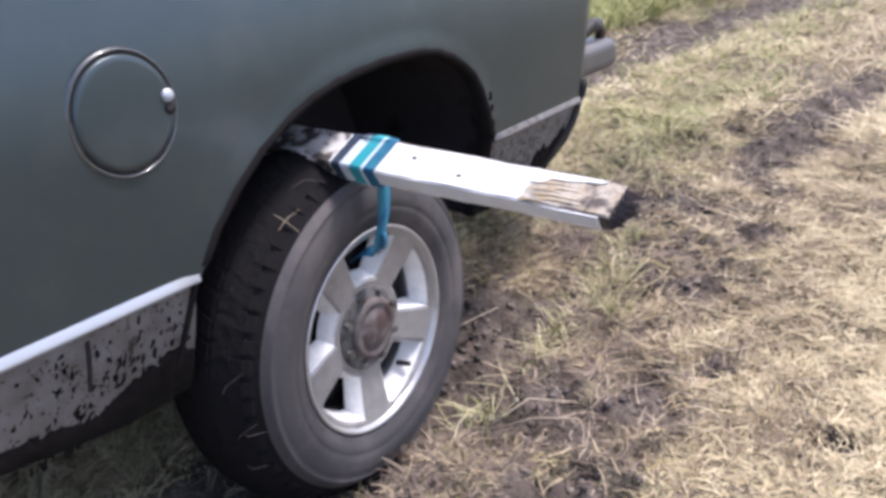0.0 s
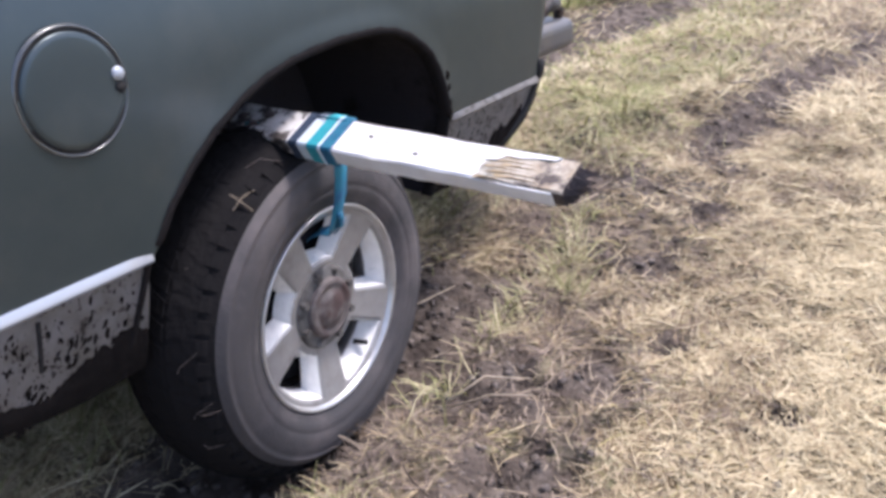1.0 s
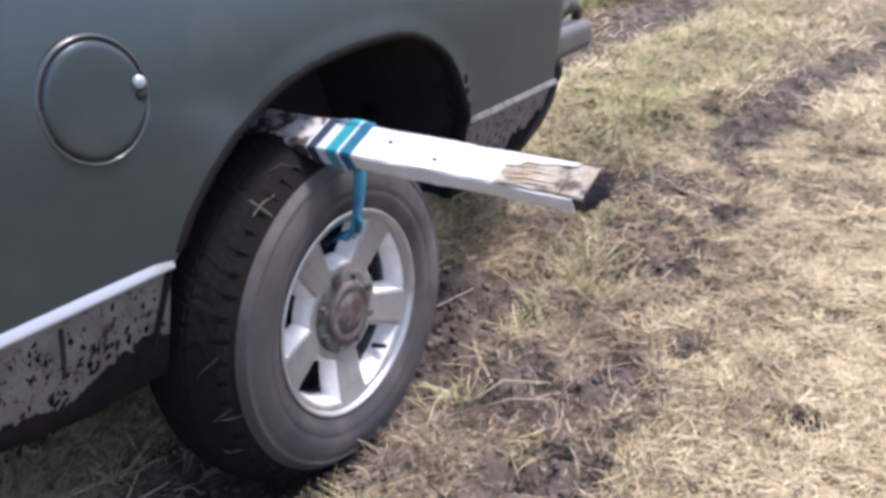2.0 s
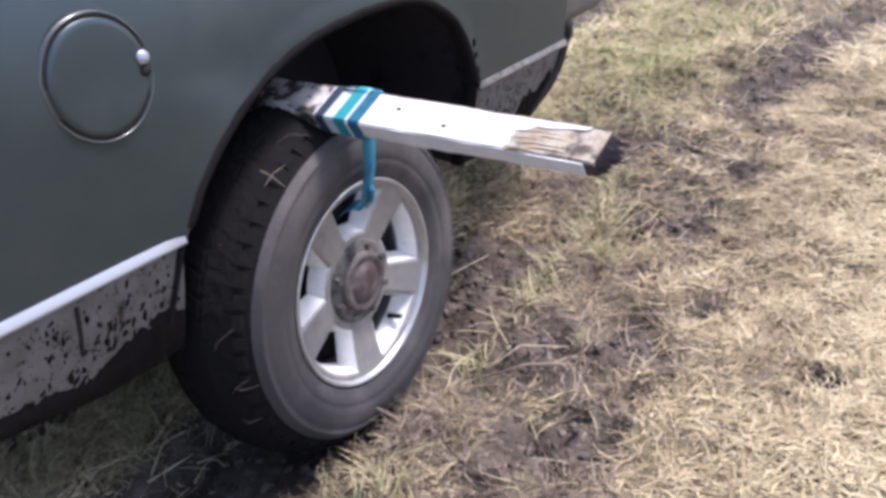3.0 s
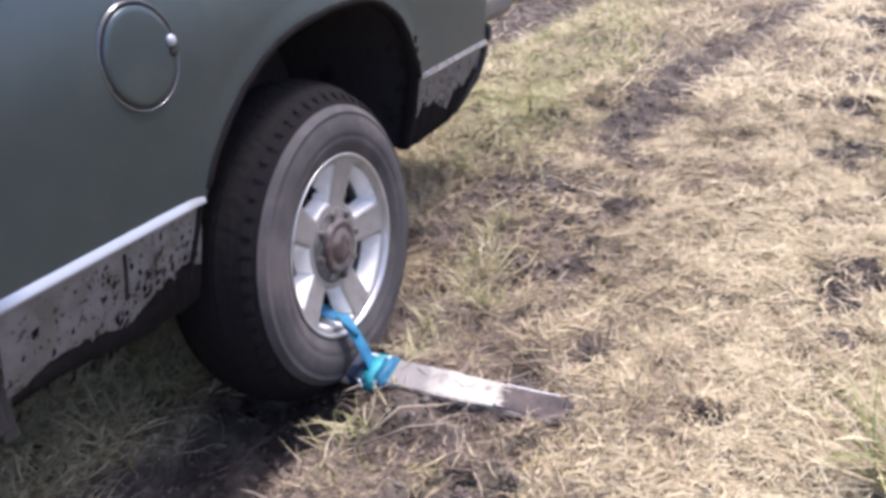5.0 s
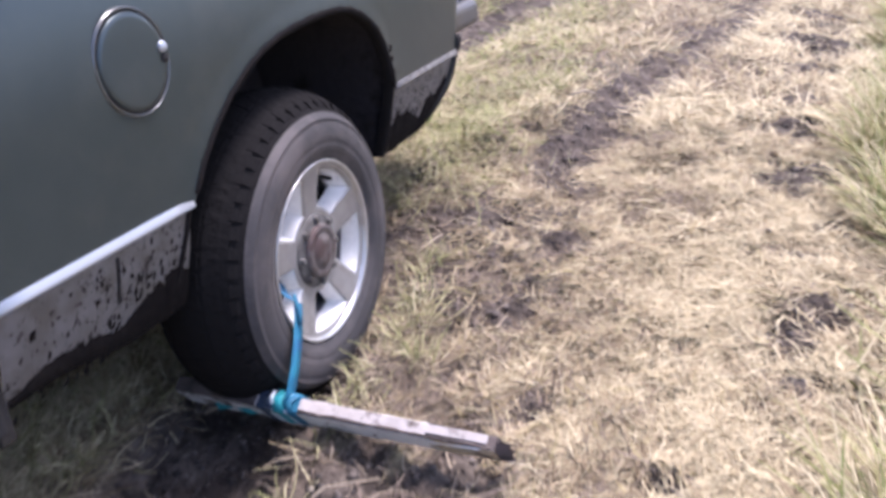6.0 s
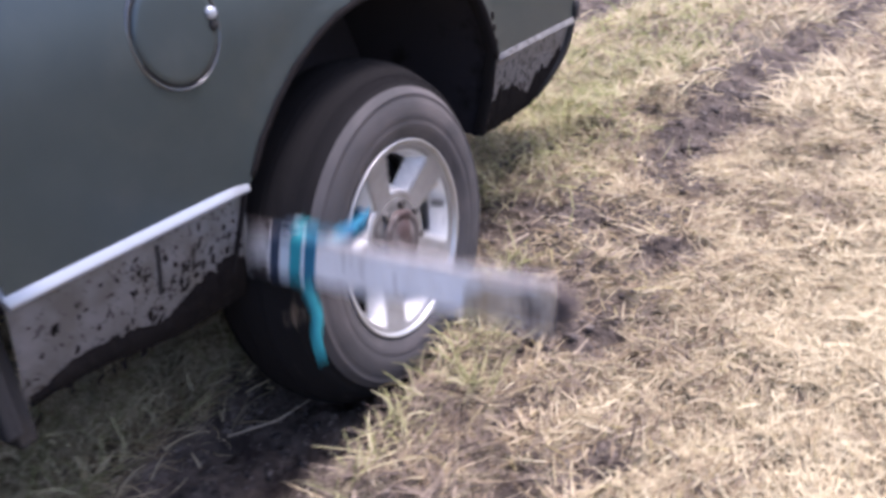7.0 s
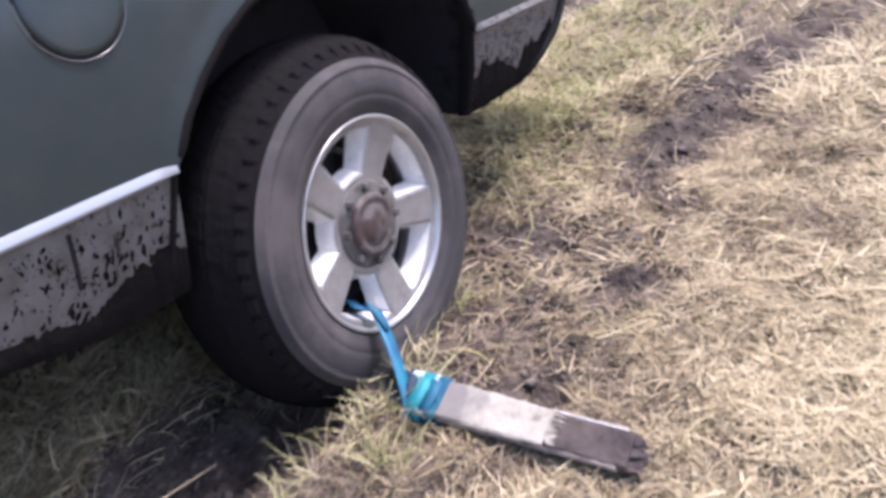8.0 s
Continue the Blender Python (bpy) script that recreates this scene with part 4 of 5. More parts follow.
def moulding(truck, x0, x1, mirror, mat=TRIM, label="bright silver moulding strip"):
    prof = [(0.006, -0.018), (-0.014, -0.017), (-0.018, -0.014), (-0.0175, -0.009), (-0.012, 0.004), (-0.007, 0.014), (-0.003, 0.0165), (0.006, 0.017)]
    rows = []
    for x in np.linspace(x0, x1, 8):
        row = [(x, y, STRIP_Z + 0.006 + 0.010 * min(max(0.0, -0.47 - x), 0.5) + z) for y, z in prof]
        rows.append([(a, WIDTH - b, c) if mirror else (a, b, c) for a, b, c in row])
    bm = loft(rows)
    bm.verts.ensure_lookup_table()
    n = len(prof)
    bm.faces.new(bm.verts[:n]), bm.faces.new(bm.verts[-n:])
    return part("moulding", bm, mat, truck, label, smooth=True)


def mud_cake(truck, x0, x1, seed, mirror):
    """Mud thrown up by the wheel and dried on the lower panel: thick below, with a ragged upper edge."""
    xs = np.linspace(x0, x1, 260)
    rag = value_noise(xs, xs * 0, 14.0, seed) * 0.62 + value_noise(xs, xs * 0 + 3, 45.0, seed + 5) * 0.26 + value_noise(xs, xs * 0 + 7, 140.0, seed + 6) * 0.12
    rows = []
    for x, r in zip(xs, rag):
        hub = math.exp(-(((x - (-0.47 if x < 0 else 0.72)) / (0.23 if x < 0 else 0.5)) ** 2))
        lo = 0.058 + 0.05 * float(smooth01((-0.6 - x) / 0.3)) if x < 0 else 0.073 + 0.22 * max(0.0, (x - 0.93) / 0.27) ** 1.7
        hi = min(lo + 0.018 + 0.06 * r + (0.17 if x < 0 else 0.15) * hub * (0.2 + r), 0.275)
        col = []
        for k in range(9):
            u = k / 8
            z = lo + (hi - lo) * u
            thick = 0.007 * math.sin(math.pi * min(1, u + 0.25)) * (0.5 + r) - 0.001
            y = side_y(z) - thick
            col.append((x, WIDTH - y if mirror else y, z))
        rows.append(col)
    part("mud_cake", loft(rows), MUD, truck, "dark mud caked along the lower edge", smooth=True)
    # drops thrown higher up
    rng = np.random.RandomState(seed + 9)
    bm = bmesh.new()
    for k in range(950):
        x = x0 + (x1 - x0) * rng.rand()
        z = 0.07 + 0.225 * rng.rand() ** 1.7
        if abs(x - (-0.47 if x < 0 else 0.62)) > 0.25 * (1 + rng.exponential(0.6)) or (x > 0.9 and z < 0.2):
            continue
        r = 0.0014 + 0.0056 * rng.rand() ** 3.5 * (1.4 - 3.5 * (z - 0.07))
        y = side_y(z)
        ring = []
        tall, shear = rng.uniform(0.7, 2.4), rng.uniform(-0.5, 0.9)
        for j in range(7):
            a, q = j * 0.8976, r * rng.uniform(0.5, 1.25)
            zz = z + q * tall * math.cos(a)
            ring.append(bm.verts.new((x + q * (math.sin(a) + shear * math.cos(a)), (WIDTH - side_y(zz) + 0.0004) if mirror else side_y(zz) - 0.0004, zz)))
        top = bm.verts.new((x, WIDTH - y + 0.0012 if mirror else y - 0.0012, z))
        for j in range(7):
            bm.faces.new((ring[j], ring[(j + 1) % 7], top))
    tagged(part("mud_spatter", bm, MUD, truck, "drops of dark mud thrown up by the wheel", smooth=True), kind="stuff")


def build_truck():
    truck = tagged(new("pickup_truck"), "dark green pickup truck with muddy grey lower panels, in ruts", "pickup truck")
    for mirror in (False, True):
        side = build_side(truck, mirror)
        lower_panel(truck, list(np.linspace(BED_FRONT, -0.468, 14)) + [-0.46], lambda x: 0.06 + 0.05 * float(smooth01((-0.6 - x) / 0.3)), mirror,
                    "grey lower panel spattered with dark mud")
        lower_panel(truck, np.linspace(0.617, 1.185, 16), lambda x: 0.075 + 0.22 * max(0.0, (x - 0.93) / 0.27) ** 1.7, mirror,
                    "grey lower panel behind the wheel, dark with mud")
        for x0, x1, seed in ((BED_FRONT + 0.01, -0.4605, 61), (0.63, 1.12, 62)):
            mud_cake(truck, x0, x1, seed, mirror)
        moulding(truck, BED_FRONT, -0.460, mirror)
        moulding(truck, 0.618, 1.19, mirror, TRIM_DULL, "mud-specked silver moulding strip, its dim reflection put in the colour")
        # rolled lip of the wheel arch and the liner behind it
        rows = []
        rag = random.Random(41)
        for x, z in ARCH[:3] + ARCH_FINE + ARCH[20:]:
            y = side_y(z) - (0.004 if z > 0.32 else 0.001)
            c = (0.08, 0.18)
            dx, dz = c[0] - x, c[1] - z
            d = math.hypot(dx, dz)
            dx, dz = dx / d, dz / d
            out = 0.008 + 0.003 * rag.random()
            row = [(x - dx * out, y - 0.0015, z - dz * out), (x - dx * 0.006, y - 0.005, z - dz * 0.006), (x + dx * 0.006, y - 0.004, z + dz * 0.006),
                   (x + dx * 0.012, y + 0.006, z + dz * 0.012), (x + dx * 0.012, y + 0.03, z + dz * 0.012)]
            rows.append([(a, WIDTH - b, cc) if mirror else (a, b, cc) for a, b, cc in row])
        part("arch_lip", loft(rows), LIP, truck, "black muddy wheel-arch lip", smooth=True)
        clot = random.Random(57 + mirror)
        for x, z in [(0.603, 0.405), (0.612, 0.36), (0.596, 0.44), (0.612, 0.33)]:
            bm = bmesh.new()
            big = clot.uniform(0.010, 0.019)
            bmesh.ops.create_icosphere(bm, subdivisions=2, radius=big, matrix=Matrix.Translation((x, (WIDTH - side_y(z)) if mirror else side_y(z), z)) @ Matrix.Diagonal((1.0, 0.5, 1.3, 1)))
            for v in bm.verts:
                v.co += Vector((clot.uniform(-1, 1), 0.4 * clot.uniform(-1, 1), clot.uniform(-1, 1))) * big * 0.22
            part("mud_lump", bm, MUD, truck, smooth=True)
        rows = []
        for x, z in ARCH:
            y = side_y(z)
            row = [(x, y + 0.012, z), (x, y + 0.10, z + 0.01), (x, 0.33, z + 0.01), (x * 0.98, 0.48, z)]
            rows.append([(a, WIDTH - b, cc) if mirror else (a, b, cc) for a, b, cc in row])
        part("wheel_liner", loft(rows), LINER, truck, "black dirty wheel-well liner", smooth=True)
        ring = [(x, z) for x, z in ARCH]
        part("liner_back", slab(ring, WIDTH - 0.50 if mirror else 0.48, WIDTH - 0.48 if mirror else 0.50), LINER, truck)
        if not mirror:
            # black seam at the rear edge of the lower corner
            pts = [(end_x(z) + 0.001, side_y(z) - 0.001, z) for z in np.linspace(0.375, 0.29, 5)]
            pts += [(1.185, 0.003, 0.275), (1.165, 0.010, 0.235), (1.13, 0.022, 0.19), (1.07, 0.040, 0.145), (0.98, 0.052, 0.105)]
            part("corner_seal", ribbon(pts, 0.016, 0.03, (0.2, 1, 0)), BLACK, truck, "black rubber edge of the rear corner", smooth=True)
            # round fuel door
            door_y = side_y(0.634)
            tilt = pose(-0.553, door_y, 0.634, -2.0)
            fuel = part("fuel_door", lathe([(0.001, -0.0055), (0.05, -0.0052), (0.082, -0.0045), (0.0915, -0.0035), (0.0935, -0.001), (0.0935, 0.006)], 64), PAINT, side, "round dark green fuel door", smooth=True)
            fuel.matrix_basis = tilt
            part("door_gap", lathe([(0.0930, 0.0002), (0.0985, 0.0002), (0.0985, 0.006), (0.0930, 0.006)], 64, closed=True), BLACK, fuel, "dark gap round the door", smooth=False)
            # raised ring added in place of the recessed groove, to catch light below
            part("door_bezel", lathe([(0.1055, 0.003), (0.1030, -0.0008), (0.1018, -0.0018), (0.1004, -0.0018), (0.0992, -0.0006), (0.0975, 0.003)], 64), BEZEL, fuel, "worn raised ring round the door, in place of its groove", smooth=True)
            # finger notch: its glint and its dark hollow modelled as coloured bumps
            notch = bmesh.new()
            bmesh.ops.create_uvsphere(notch, u_segments=14, v_segments=8, radius=1.0, matrix=Matrix.Translation((0.083, -0.006, 0.014)) @ Matrix.Diagonal((0.013, 0.007, 0.012, 1)))
            part("finger_notch", notch, TRIM, fuel, "finger notch, its glint a bright silver bump", smooth=True)
            notch = bmesh.new()
            bmesh.ops.create_uvsphere(notch, u_segments=14, v_segments=8, radius=1.0, matrix=Matrix.Translation((0.084, -0.005, -0.008)) @ Matrix.Diagonal((0.011, 0.004, 0.010, 1)))
            part("notch_hollow", notch, BLACK, fuel, smooth=True)
            # drain slit in the lower panel
            part("panel_seam", ribbon([(-0.691, side_y(z) - 0.0015, z) for z in np.linspace(0.282, 0.18, 6)], 0.007, 0.003), BLACK, truck, "thin dark seam in the lower panel")
    # bed floor, front wall, tailgate, bumper
    part("bed_floor", box(BED_FRONT + 0.02, 1.2, 0.06, WIDTH - 0.06, 0.66, 0.69, 0.004), BLACK, truck, "black bed floor")
    part("bed_front", box(BED_FRONT, BED_FRONT + 0.03, 0.02, WIDTH - 0.02, 0.32, RAIL_Z, 0.004), PAINT, truck)
    part("tailgate", box(1.22, 1.265, 0.045, WIDTH - 0.045, 0.475, RAIL_Z, 0.012), PAINT, truck, "closed dark green tailgate")
    for y0 in (-0.02, WIDTH - 0.06):
        part("bed_rail", box(BED_FRONT, 1.26, y0, y0 + 0.08, RAIL_Z - 0.01, RAIL_Z + 0.02, 0.008), BLACK, truck, "black bed rail cap")
    bumper = part("bumper", box(1.27, 1.64, 0.04, WIDTH - 0.04, 0.345, 0.455, 0.035, 4), CHROME, truck, "dusty chrome rear bumper", smooth=False)
    part("step_pad", box(1.33, 1.50, 0.28, 0.72, 0.463, 0.477, 0.004), BLACK, bumper, "black ribbed step pad")
    part("tow_hook", tube([(1.40, 0.10, 0.445), (1.42, 0.09, 0.49), (1.47, 0.08, 0.515), (1.54, 0.085, 0.51), (1.585, 0.09, 0.48), (1.59, 0.095, 0.45)], [0.02, 0.024, 0.026, 0.026, 0.022, 0.018], 8), STEEL, bumper, "dark tow hook", smooth=True)
    # frame and axle under the bed
    for y0 in (0.55, WIDTH - 0.63):
        part("frame_rail", box(-4.6, 1.3, y0, y0 + 0.08, 0.12, 0.28, 0.008), STEEL, truck, "dark steel frame rail")
    part("axle", lathe([(0.05, 0.15), (0.05, 0.8), (0.15, 0.88), (0.15, 1.1), (0.05, 1.18), (0.05, WIDTH - 0.15)], 20), STEEL, truck, "dark rear axle", smooth=True)
    # cab and nose
    cab_x0, cab_x1 = -3.05, BED_FRONT - 0.035
    for mirror in (False, True):
        m = (lambda b: WIDTH - b) if mirror else (lambda b: b)
        rows = []
        for x in np.linspace(cab_x0, cab_x1, 20):
            rows.append([(x, m(side_y(z)), z) for z in np.linspace(STRIP_Z, 0.98, 20)])
        part("cab_side", loft(rows), PAINT, truck, "dark green cab side", smooth=True)
        lower_panel(truck, np.linspace(cab_x0, cab_x1, 12), lambda x: 0.09, mirror, "grey muddy sill below the cab")
        moulding(truck, cab_x0, cab_x1, mirror)
        rows = [[(x, m(side_y(z)), z) for z in np.linspace(STRIP_Z + 0.02, 0.90, 12)] for x in np.linspace(-3.02, -3.06, 2)]
        part("door_seam", loft(rows), BLACK, truck)
        for w0, w1 in ((-2.95, -2.10), (-2.02, -1.25)):
            part("side_window", loft([[(w0 + 0.10 * (1 if w0 < -2.5 else 0), m(0.03), 1.02), (w1, m(0.03), 1.02)],
                                      [(w0 + 0.45 * (1 if w0 < -2.5 else 0), m(0.16), 1.42), (w1, m(0.16), 1.42)]]), GLASS, truck, "tinted side window")
        rows = [[(x, m(side_y(z) + 0.05 * max(0, (-4.4 - x)) ** 2), z) for z in np.linspace(STRIP_Z, 0.86, 12)] for x in np.linspace(-5.0, cab_x0 - 0.01, 16)]
        part("front_wing", loft(rows), PAINT, truck, "dark green front wing", smooth=True)
    # black back wall and block fill the open gap with its shade
    part("cab_back", box(cab_x1 - 0.03, cab_x1, 0.0, WIDTH, 0.10, 1.0, 0.006), BLACK, truck, "black gap face between cab and bed")
    part("cab_edge", box(cab_x1 - 0.002, BED_FRONT - 0.002, 0.03, 0.10, 0.06, 1.0, 0.004), BLACK, truck, "black block filling the open gap between cab and bed, for its shade")
    part("cab_shell", slab([(-3.05, 0.94), (-2.55, 1.42), (-2.35, 1.47), (-1.25, 1.47), (-1.12, 1.42), (-1.02, 0.94)], 0.17, WIDTH - 0.17, 0.02), PAINT, truck, "dark green cab roof")
    part("cab_belt", box(-3.05, cab_x1, 0.0, WIDTH, 0.93, 0.99, 0.02), PAINT, truck)
    part("cab_floor", box(-5.0, cab_x1, 0.10, WIDTH - 0.10, 0.08, 0.14, 0.01), BLACK, truck)
    part("bonnet", slab([(-5.0, 0.5), (-5.05, 0.74), (-4.9, 0.86), (-3.05, 0.97), (-3.05, 0.5)], 0.03, WIDTH - 0.03, 0.03), PAINT, truck, "dark green bonnet")
    part("front_bumper", box(-5.15, -4.95, 0.02, WIDTH - 0.02, 0.12, 0.36, 0.03, 3), CHROME, truck, "chrome front bumper")
    part("grille", box(-5.07, -5.0, 0.3, WIDTH - 0.3, 0.46, 0.76, 0.02), BLACK, truck, "black grille")
    for x, z in ((-3.95, 0.0),):
        for flip, y in ((False, 0.03), (True, WIDTH - 0.03)):
            build_wheel(truck, x, y, z, flip)
    build_wheel(truck, 0, WIDTH, 0, True)
    wheel = build_wheel(truck, 0, 0, 0)
    rng = random.Random(3)
    for k in range(12):
        a = radians(-110 + 8 * k + rng.uniform(-9, 9))
        r0 = 0.425
        b = a + rng.uniform(-0.16, 0.16)
        y0 = rng.uniform(-0.03, 0.10)
        part("stuck_straw", tube([(r0 * math.sin(a), y0, r0 * math.cos(a)), (0.43 * math.sin((a + b) / 2), y0 - 0.02, 0.43 * math.cos((a + b) / 2)),
                                  (0.41 * math.sin(b), y0 - 0.05, 0.41 * math.cos(b))], [0.0009, 0.0009, 0.0006], 4), DRIED, wheel)
    # two straws caught crosswise in the shoulder blocks
    for p, q in (((-0.276, -0.024, 0.322), (-0.222, -0.034, 0.352)), ((-0.268, -0.008, 0.350), (-0.240, -0.043, 0.312))):
        mid = (Vector(p) + Vector(q)) / 2 * 1.02
        part("stuck_straw", tube([p, mid, q], [0.0007, 0.0008, 0.0005], 4), TWIG, wheel, "pale straws caught in the tread")
    return truck, wheel


truck, wheel = build_truck()


# ---------------------------------------------------------------- post and strap
POST_X, POST_Z, POST_OUT, POST_IN = 0.0455, 0.0215, 0.58, 0.36


def build_post():
    """A rectangular timber post along y, the buried end outwards; the origin lies where the strap holds it."""
    post = tagged(new("fence_post"), "weathered white timber post with a dark broken end, strapped on", "fence post")
    rng = random.Random(8)

    def shaft(y0, y1, n, grow, rough):
        rows = []
        for k in range(n + 1):
            y = y0 + (y1 - y0) * k / n
            taper = 1.0 - 0.14 * max(0.0, -y - 0.05) / 0.53
            row = []
            for cx, cz in ((1, 1), (-1, 1), (-1, -1), (1, -1)):
                for q in ((0.0, 0.004), (0.004, 0.0)) if cx * cz > 0 else ((0.004, 0.0), (0.0, 0.004)):
                    j = rng.uniform(-rough, rough)
                    row.append(((POST_X * grow * taper + j - q[0]) * cx, y, (POST_Z * grow * taper + j - q[1]) * cz))
            rows.append(row)
        bm = loft(rows, True)
        bm.verts.ensure_lookup_table()
        bm.faces.new(bm.verts[:8]), bm.faces.new(bm.verts[-8:])
        return bm
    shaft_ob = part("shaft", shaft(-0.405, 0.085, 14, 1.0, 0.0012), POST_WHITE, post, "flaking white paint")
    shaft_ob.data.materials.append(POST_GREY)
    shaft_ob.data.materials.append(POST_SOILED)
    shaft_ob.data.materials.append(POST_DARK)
    # -z face: grey paint outwards of the strap, dark brown inwards; +x face pinkish
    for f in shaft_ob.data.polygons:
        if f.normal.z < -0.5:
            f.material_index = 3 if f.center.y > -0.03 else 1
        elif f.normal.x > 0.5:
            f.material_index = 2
    # mud dried along the face that lay in the rut
    rows = []
    for k in range(111):
        y = 0.03 - 0.60 * k / 110
        taper = 1.0 - 0.14 * max(0.0, -y - 0.05) / 0.53
        a, c = POST_X * taper, POST_Z * taper
        top = 0.006 + 0.007 * float(value_noise(np.array([y]), np.array([0.0]), 30.0, 71)[0]) + rng.uniform(0, 0.001)
        rows.append([(a + 0.0002, y, top), (a + 0.002, y, top + 0.005), (a + 0.002, y, c - 0.004), (a - 0.002, y, c - 0.0015)])
    part("mud_crust", loft(rows), POST_DARK, shaft_ob, "dark wet mud stuck along one edge", smooth=True)
    inner = part("inner_end", shaft(0.085, POST_IN, 10, 0.995, 0.002), POST_MUDDY, post, "white paint spattered with dark mud")
    inner.data.materials.append(POST_DARK)
    # the +x and -z sides of the inner end take the dark brown
    for f in inner.data.polygons:
        if f.normal.x > 0.3 or f.normal.z < -0.3:
            f.material_index = 1
    core = part("buried_end", shaft(-0.405, -POST_OUT, 6, 0.97, 0.0018), POST_DARK, post, "damp dark bare wood")
    core.data.materials.append(WEATHERED)
    for f in core.data.polygons:
        if f.normal.z > 0.5:
            f.material_index = 1
    # paint that runs on over two faces to the end
    for sx, z0, z1, mat in ((-1, 0.7, POST_Z * 0.7, POST_WHITE), (1, 0.7, 0.006, POST_SOILED)):
        part("paint_strip", box(sx * POST_X * 0.885 - 0.002, sx * POST_X * 0.885 + 0.002, -POST_OUT + 0.02, -0.40, -POST_Z * z0, z1, 0.0008, 1), mat, core, "white paint left on one face")
    # a tongue of paint along the far edge of the upper face
    tongue = bmesh.new()
    edge = [(0.036, -0.40), (0.036, -0.545), (0.029, -0.535), (0.026, -0.50), (0.020, -0.47), (0.021, -0.44), (0.008, -0.425), (0.004, -0.40)]
    low = [tongue.verts.new((px, py, POST_Z * 0.80)) for px, py in edge]
    top = [tongue.verts.new((px, py, POST_Z * (0.995 - 0.26 * (-0.40 - py)) * 0.985 + 0.0008)) for px, py in edge]
    tongue.faces.new(low), tongue.faces.new(top)
    for k in range(len(edge)):
        j = (k + 1) % len(edge)
        tongue.faces.new((low[k], low[j], top[j], top[k]))
    part("paint_strip", tongue, POST_WHITE, core, "white paint left along one edge")
    bm = bmesh.new()
    for k in range(34):
        face = k % 2
        u, ln = rng.uniform(-0.033, 0.033), rng.uniform(0.006, 0.045)
        w = rng.uniform(0.002, 0.006)
        h = -(POST_Z * 0.905 + 0.0006) if face == 0 else POST_Z * 0.905 + 0.0006
        v = [bm.verts.new((u + dx, y, h)) for dx, y in ((-w, -0.402), (w, -0.402), (w * 0.3, -0.404 - ln))]
        lo = [bm.verts.new((p.co.x, p.co.y, p.co.z * 0.97)) for p in v]
        bm.faces.new(v), bm.faces.new(lo[::-1])
        for i in range(3):
            bm.faces.new((v[i], lo[i], lo[(i + 1) % 3], v[(i + 1) % 3]))
    tagged(part("paint_flakes", bm, POST_GREY, post, "torn edge of the white paint"), kind="stuff")
    # splintered wood on the upper face and the broken tip
    bm = bmesh.new()
    for k in range(9):
        x0 = -0.036 + 0.009 * k
        ln = rng.uniform(0.05, 0.13)
        s = -0.385 - rng.uniform(0, 0.06)
        v = [bm.verts.new(p) for p in ((x0 - 0.005, s, POST_Z * 0.88), (x0 + 0.005, s, POST_Z * 0.88), (x0 + 0.001, s - ln, POST_Z * 0.84),
                                       (x0, s - ln * 0.4, POST_Z * 1.02))]
        bm.faces.new((v[0], v[1], v[3])), bm.faces.new((v[1], v[2], v[3])), bm.faces.new((v[2], v[0], v[3])), bm.faces.new((v[0], v[2], v[1]))
    tagged(part("split_wood", bm, WOOD, post, "pale split wood where the paint broke away"), kind="stuff")
    bm = bmesh.new()
    for k in range(36):
        x0, z0 = rng.uniform(-0.032, 0.032), rng.uniform(-0.012, 0.012)
        ln = rng.uniform(0.008, 0.042)
        v = [bm.verts.new((x0 + dx, -POST_OUT + 0.004, z0 + dz)) for dx, dz in ((-0.010, -0.005), (0.010, -0.005), (0, 0.008))]
        t = bm.verts.new((x0 + rng.uniform(-0.004, 0.004), -POST_OUT - ln, z0 + rng.uniform(-0.006, 0.006)))
        for a, b in ((0, 1), (1, 2), (2, 0)):
            bm.faces.new((v[a], v[b], t))
        bm.faces.new(v)
    tagged(part("broken_tip", bm, POST_DARK, post, "rough dark broken end"), kind="stuff")
    for y, sx, sz in ((0.19, 0.4, 1), (0.22, -0.3, 1), (0.27, 0.1, 1), (-0.12, 0.2, 1), (-0.25, -0.3, 1)):
        bm = bmesh.new()
        bmesh.ops.create_uvsphere(bm, u_segments=10, v_segments=6, radius=1, matrix=Matrix.Translation((POST_X * sx, y, POST_Z * sz * 0.99))
                                  @ Matrix.Diagonal((0.011, 0.017, 0.004, 1) if y > 0 else (0.004, 0.007, 0.0015, 1)))
        part("mud_clod", bm, POST_DARK, post, "clod of dark mud", smooth=True)
    return post


def band_mesh(y, width, out):
    """A turn of webbing round the post."""
    rows = []
    for dy, o in ((-0.5, 0.0), (-0.45, 0.002), (0.45, 0.002), (0.5, 0.0)):
        u, v, c = POST_X + out + o, POST_Z + out + o, 0.005
        rows.append([(px, y + dy * width, pz) for px, pz in ((u - c, v), (c - u, v), (-u, v - c), (-u, c - v), (c - u, -v), (u - c, -v), (u, c - v), (u, v - c))])
    return loft(rows, True)


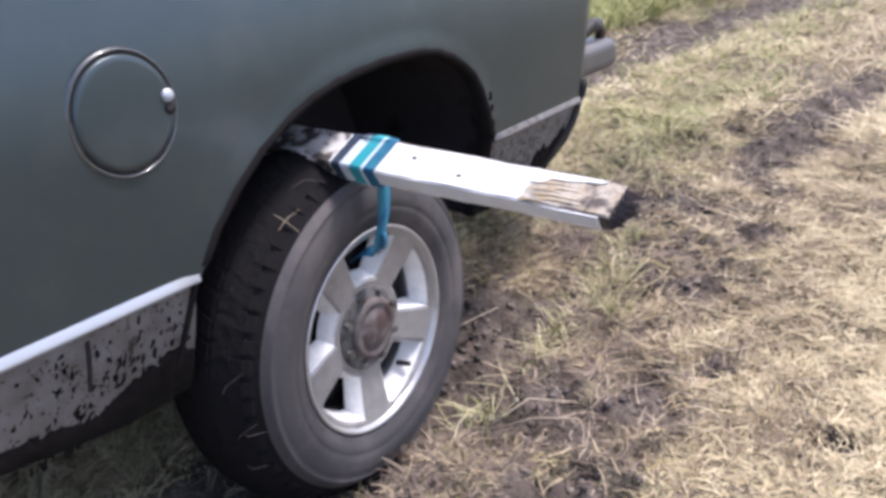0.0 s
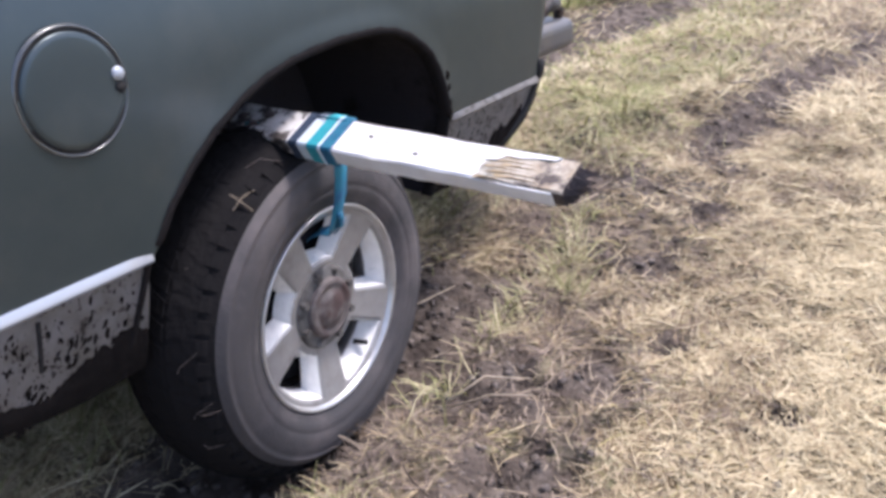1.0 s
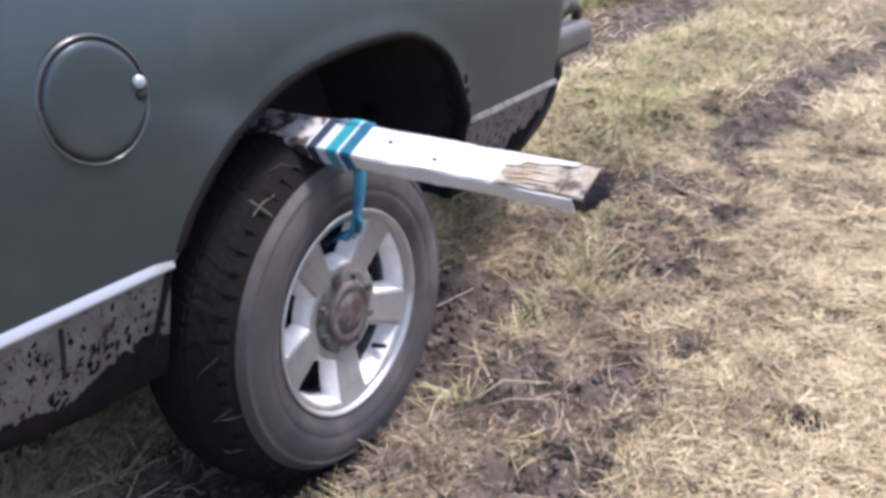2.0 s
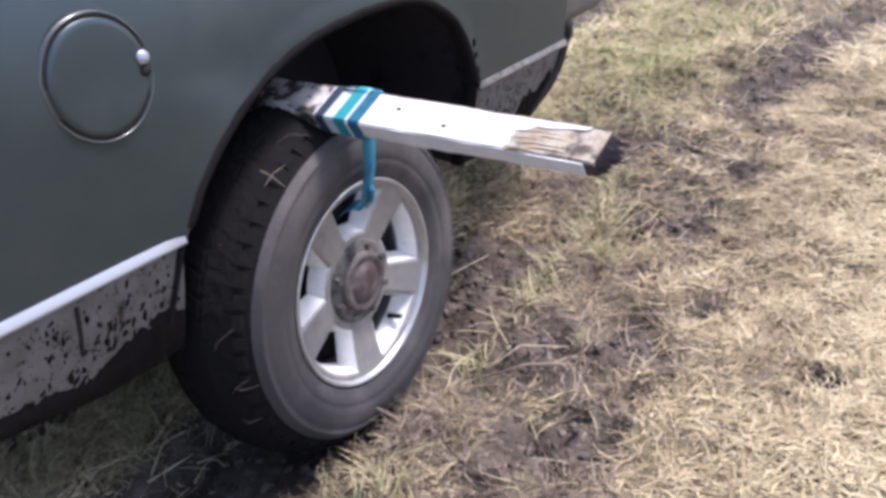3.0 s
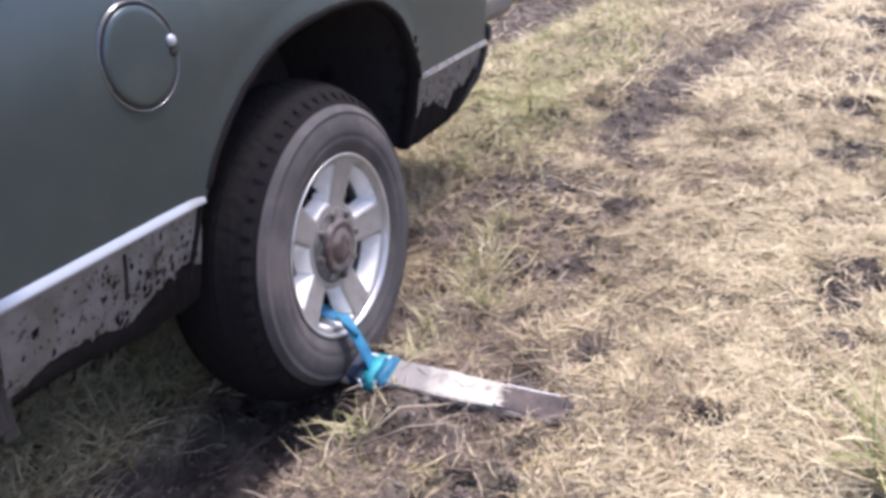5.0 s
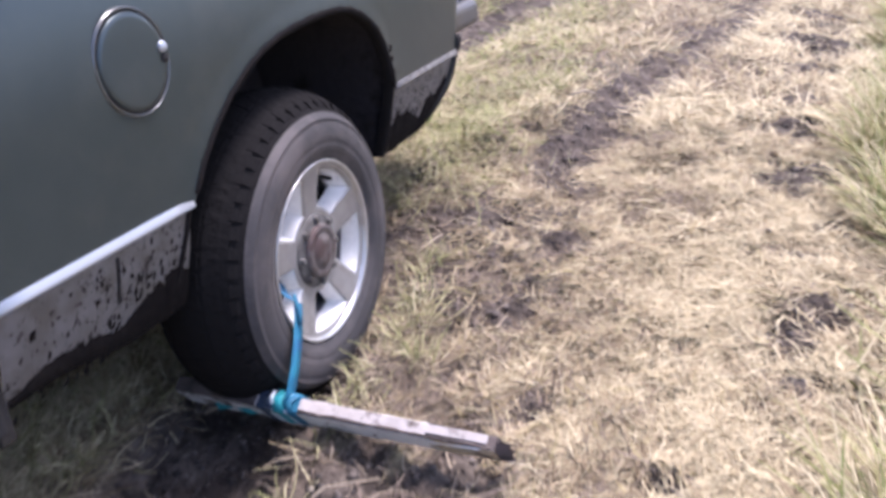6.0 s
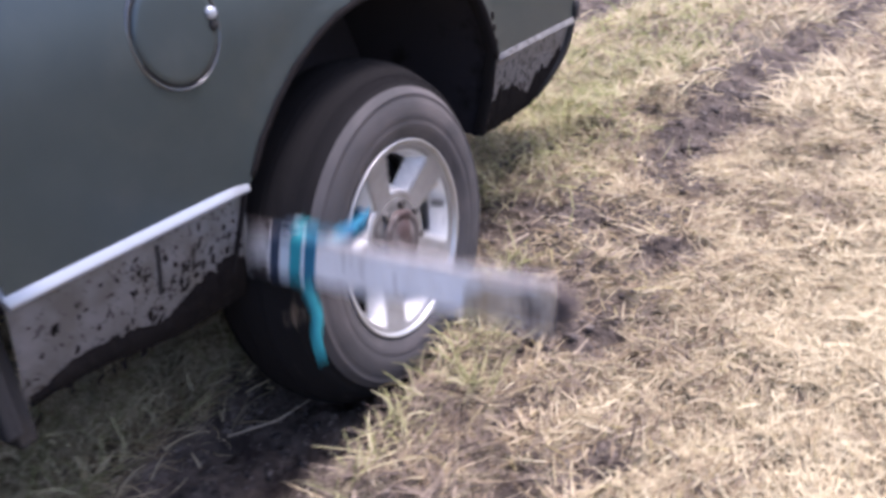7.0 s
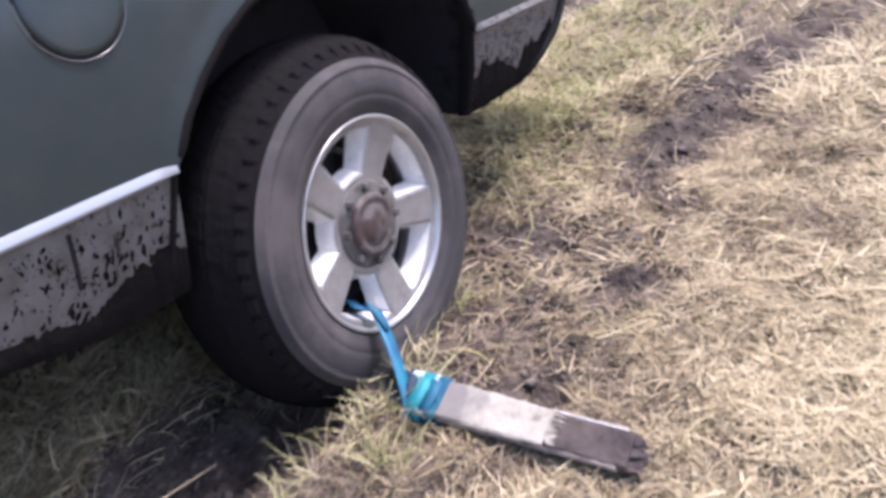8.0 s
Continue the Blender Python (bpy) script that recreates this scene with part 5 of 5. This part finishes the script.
def build_strap():
    strap = tagged(new("ratchet_strap"), "blue and teal webbing strap tying the post to the wheel's spokes", "strap")
    part("navy_turn", band_mesh(0.066, 0.026, 0.001), NAVY, strap, "dark navy turn of webbing")
    part("pale_turn", band_mesh(0.036, 0.03, 0.0005), PALE, strap, "pale band between the navy and teal turns")
    part("teal_turn", band_mesh(0.004, 0.036, 0.002), TEAL, strap, "bright teal turn of webbing")
    part("pale_edge", band_mesh(-0.016, 0.007, 0.003), PALE, strap)
    part("blue_turn", band_mesh(-0.034, 0.03, 0.002), BLUE, strap, "steel-blue turn of webbing")
    for y, w, mat, out, label in ((0.008, 0.034, TEAL, 0.009, "bunched teal fold of webbing"), (-0.022, 0.03, BLUE, 0.006, "bunched blue fold of webbing"), (0.040, 0.022, NAVY, 0.007, "crumpled dark fold of webbing")):
        a, c = POST_X + 0.002, POST_Z + 0.002
        fold = [(a * 0.7, y + 0.004, c + 0.002), (a + out, y - 0.004, c * 0.7), (a + out * 1.4, y + 0.006, 0.0), (a + out * 0.9, y - 0.005, -c * 0.7), (a * 0.8, y + 0.003, -c - out), (0.0, y - 0.004, -c - out * 1.3), (-a * 0.7, y + 0.004, -c - 0.003)]
        part("fold", ribbon(fold, w, 0.004, (0, 1, 0)), mat, strap, label, smooth=True)
    # a pale ribbon stands for the white highlight on the bunched folds
    part("highlight_fold", ribbon([(a * 0.6, 0.03, c + 0.003), (a + 0.012, 0.024, c * 0.4), (a + 0.014, 0.030, -c * 0.3), (a + 0.004, 0.034, -c)], 0.010, 0.003, (0, 1, 0)), PALE, strap, "white highlight on the bunched webbing, as a pale ribbon", smooth=True)
    # tail: from the opening of the rim out over the lip to the post
    pts = [(0, 0.060, -0.055), (0, 0.045, -0.03), (0, 0.02, -0.008), (0, 0.0, 0.0), (0, -0.006, 0.05), (0.003, -0.010, 0.11), (0.004, -0.008, 0.17), (0.002, 0.0, 0.235), (0, 0.012, 0.265)]
    tail = part("tail", ribbon(pts, 0.042, 0.003), CYAN, strap, "taut blue webbing running to the wheel", smooth=True)
    knot = part("tail_fold", ribbon([(0.016, 0.004, -0.018), (0.020, -0.006, 0.0), (0.012, -0.012, 0.03), (0.002, -0.014, 0.06)], 0.016, 0.004), BLUE, tail, "folded edge of the webbing", smooth=True)
    end = part("loose_end", ribbon([(0, 0, 0), (0.008, 0.006, 0.05), (-0.006, -0.006, 0.11), (0.004, 0.008, 0.17), (0.0, 0.0, 0.22)], 0.024, 0.0025), TEAL, strap, "loose teal end of the webbing", smooth=True)
    return strap, tail, end


post = build_post()
strap, tail, loose_end = build_strap()


def along(origin, way, face):
    """A pose at origin whose z runs along way and whose -y faces towards face."""
    z = Vector(way).normalized()
    x = z.cross(-Vector(face)).normalized() * -1
    y = z.cross(x)
    m = Matrix((x, y, z)).transposed().to_4x4()
    m.translation = origin
    return m


def tail_pose(t):
    """The tail in the truck's space: from the rim's opening to the post."""
    a = radians(float(glide(WHEEL, t)[0]))
    start = Vector((0.198 * math.sin(a), -0.052, 0.198 * math.cos(a)))
    p = post_pose(t)
    slid = glide(SLIDE, t)
    goal = p @ Vector((0, float(slid[1]), 0)) + Vector((float(slid[2]), 0, 0))
    goal = goal + (start - goal).normalized() * 0.02 + Vector((0, -0.02, 0))
    goal.y = min(goal.y, -0.092)
    return along(start, goal - start, (0, -1, 0))


def motions():
    walk(truck, [(t, truck_pose(t)) for t in STEPS])
    walk(wheel, [(t, pose(0, 0, 0, 0, float(glide(WHEEL, t)[0]), 0)) for t in STEPS])
    walk(post, [(t, truck_pose(t) @ post_pose(t) @ Matrix.Translation((0, float(glide(SLIDE, t)[0]), 0))) for t in STEPS])
    walk(strap, [(t, truck_pose(t) @ post_pose(t)) for t in STEPS])
    walk(tail, [(t, post_pose(t).inverted() @ tail_pose(t)) for t in STEPS])
    rows = []
    for t in STEPS:
        p = post_pose(t)
        way = Vector(glide(LOOSE, t))
        root = p.translation + way.normalized() * 0.02
        rows.append((t, p.inverted() @ along(root, way, (-0.6, -0.8, 0.1))))
    walk(loose_end, rows)


motions()
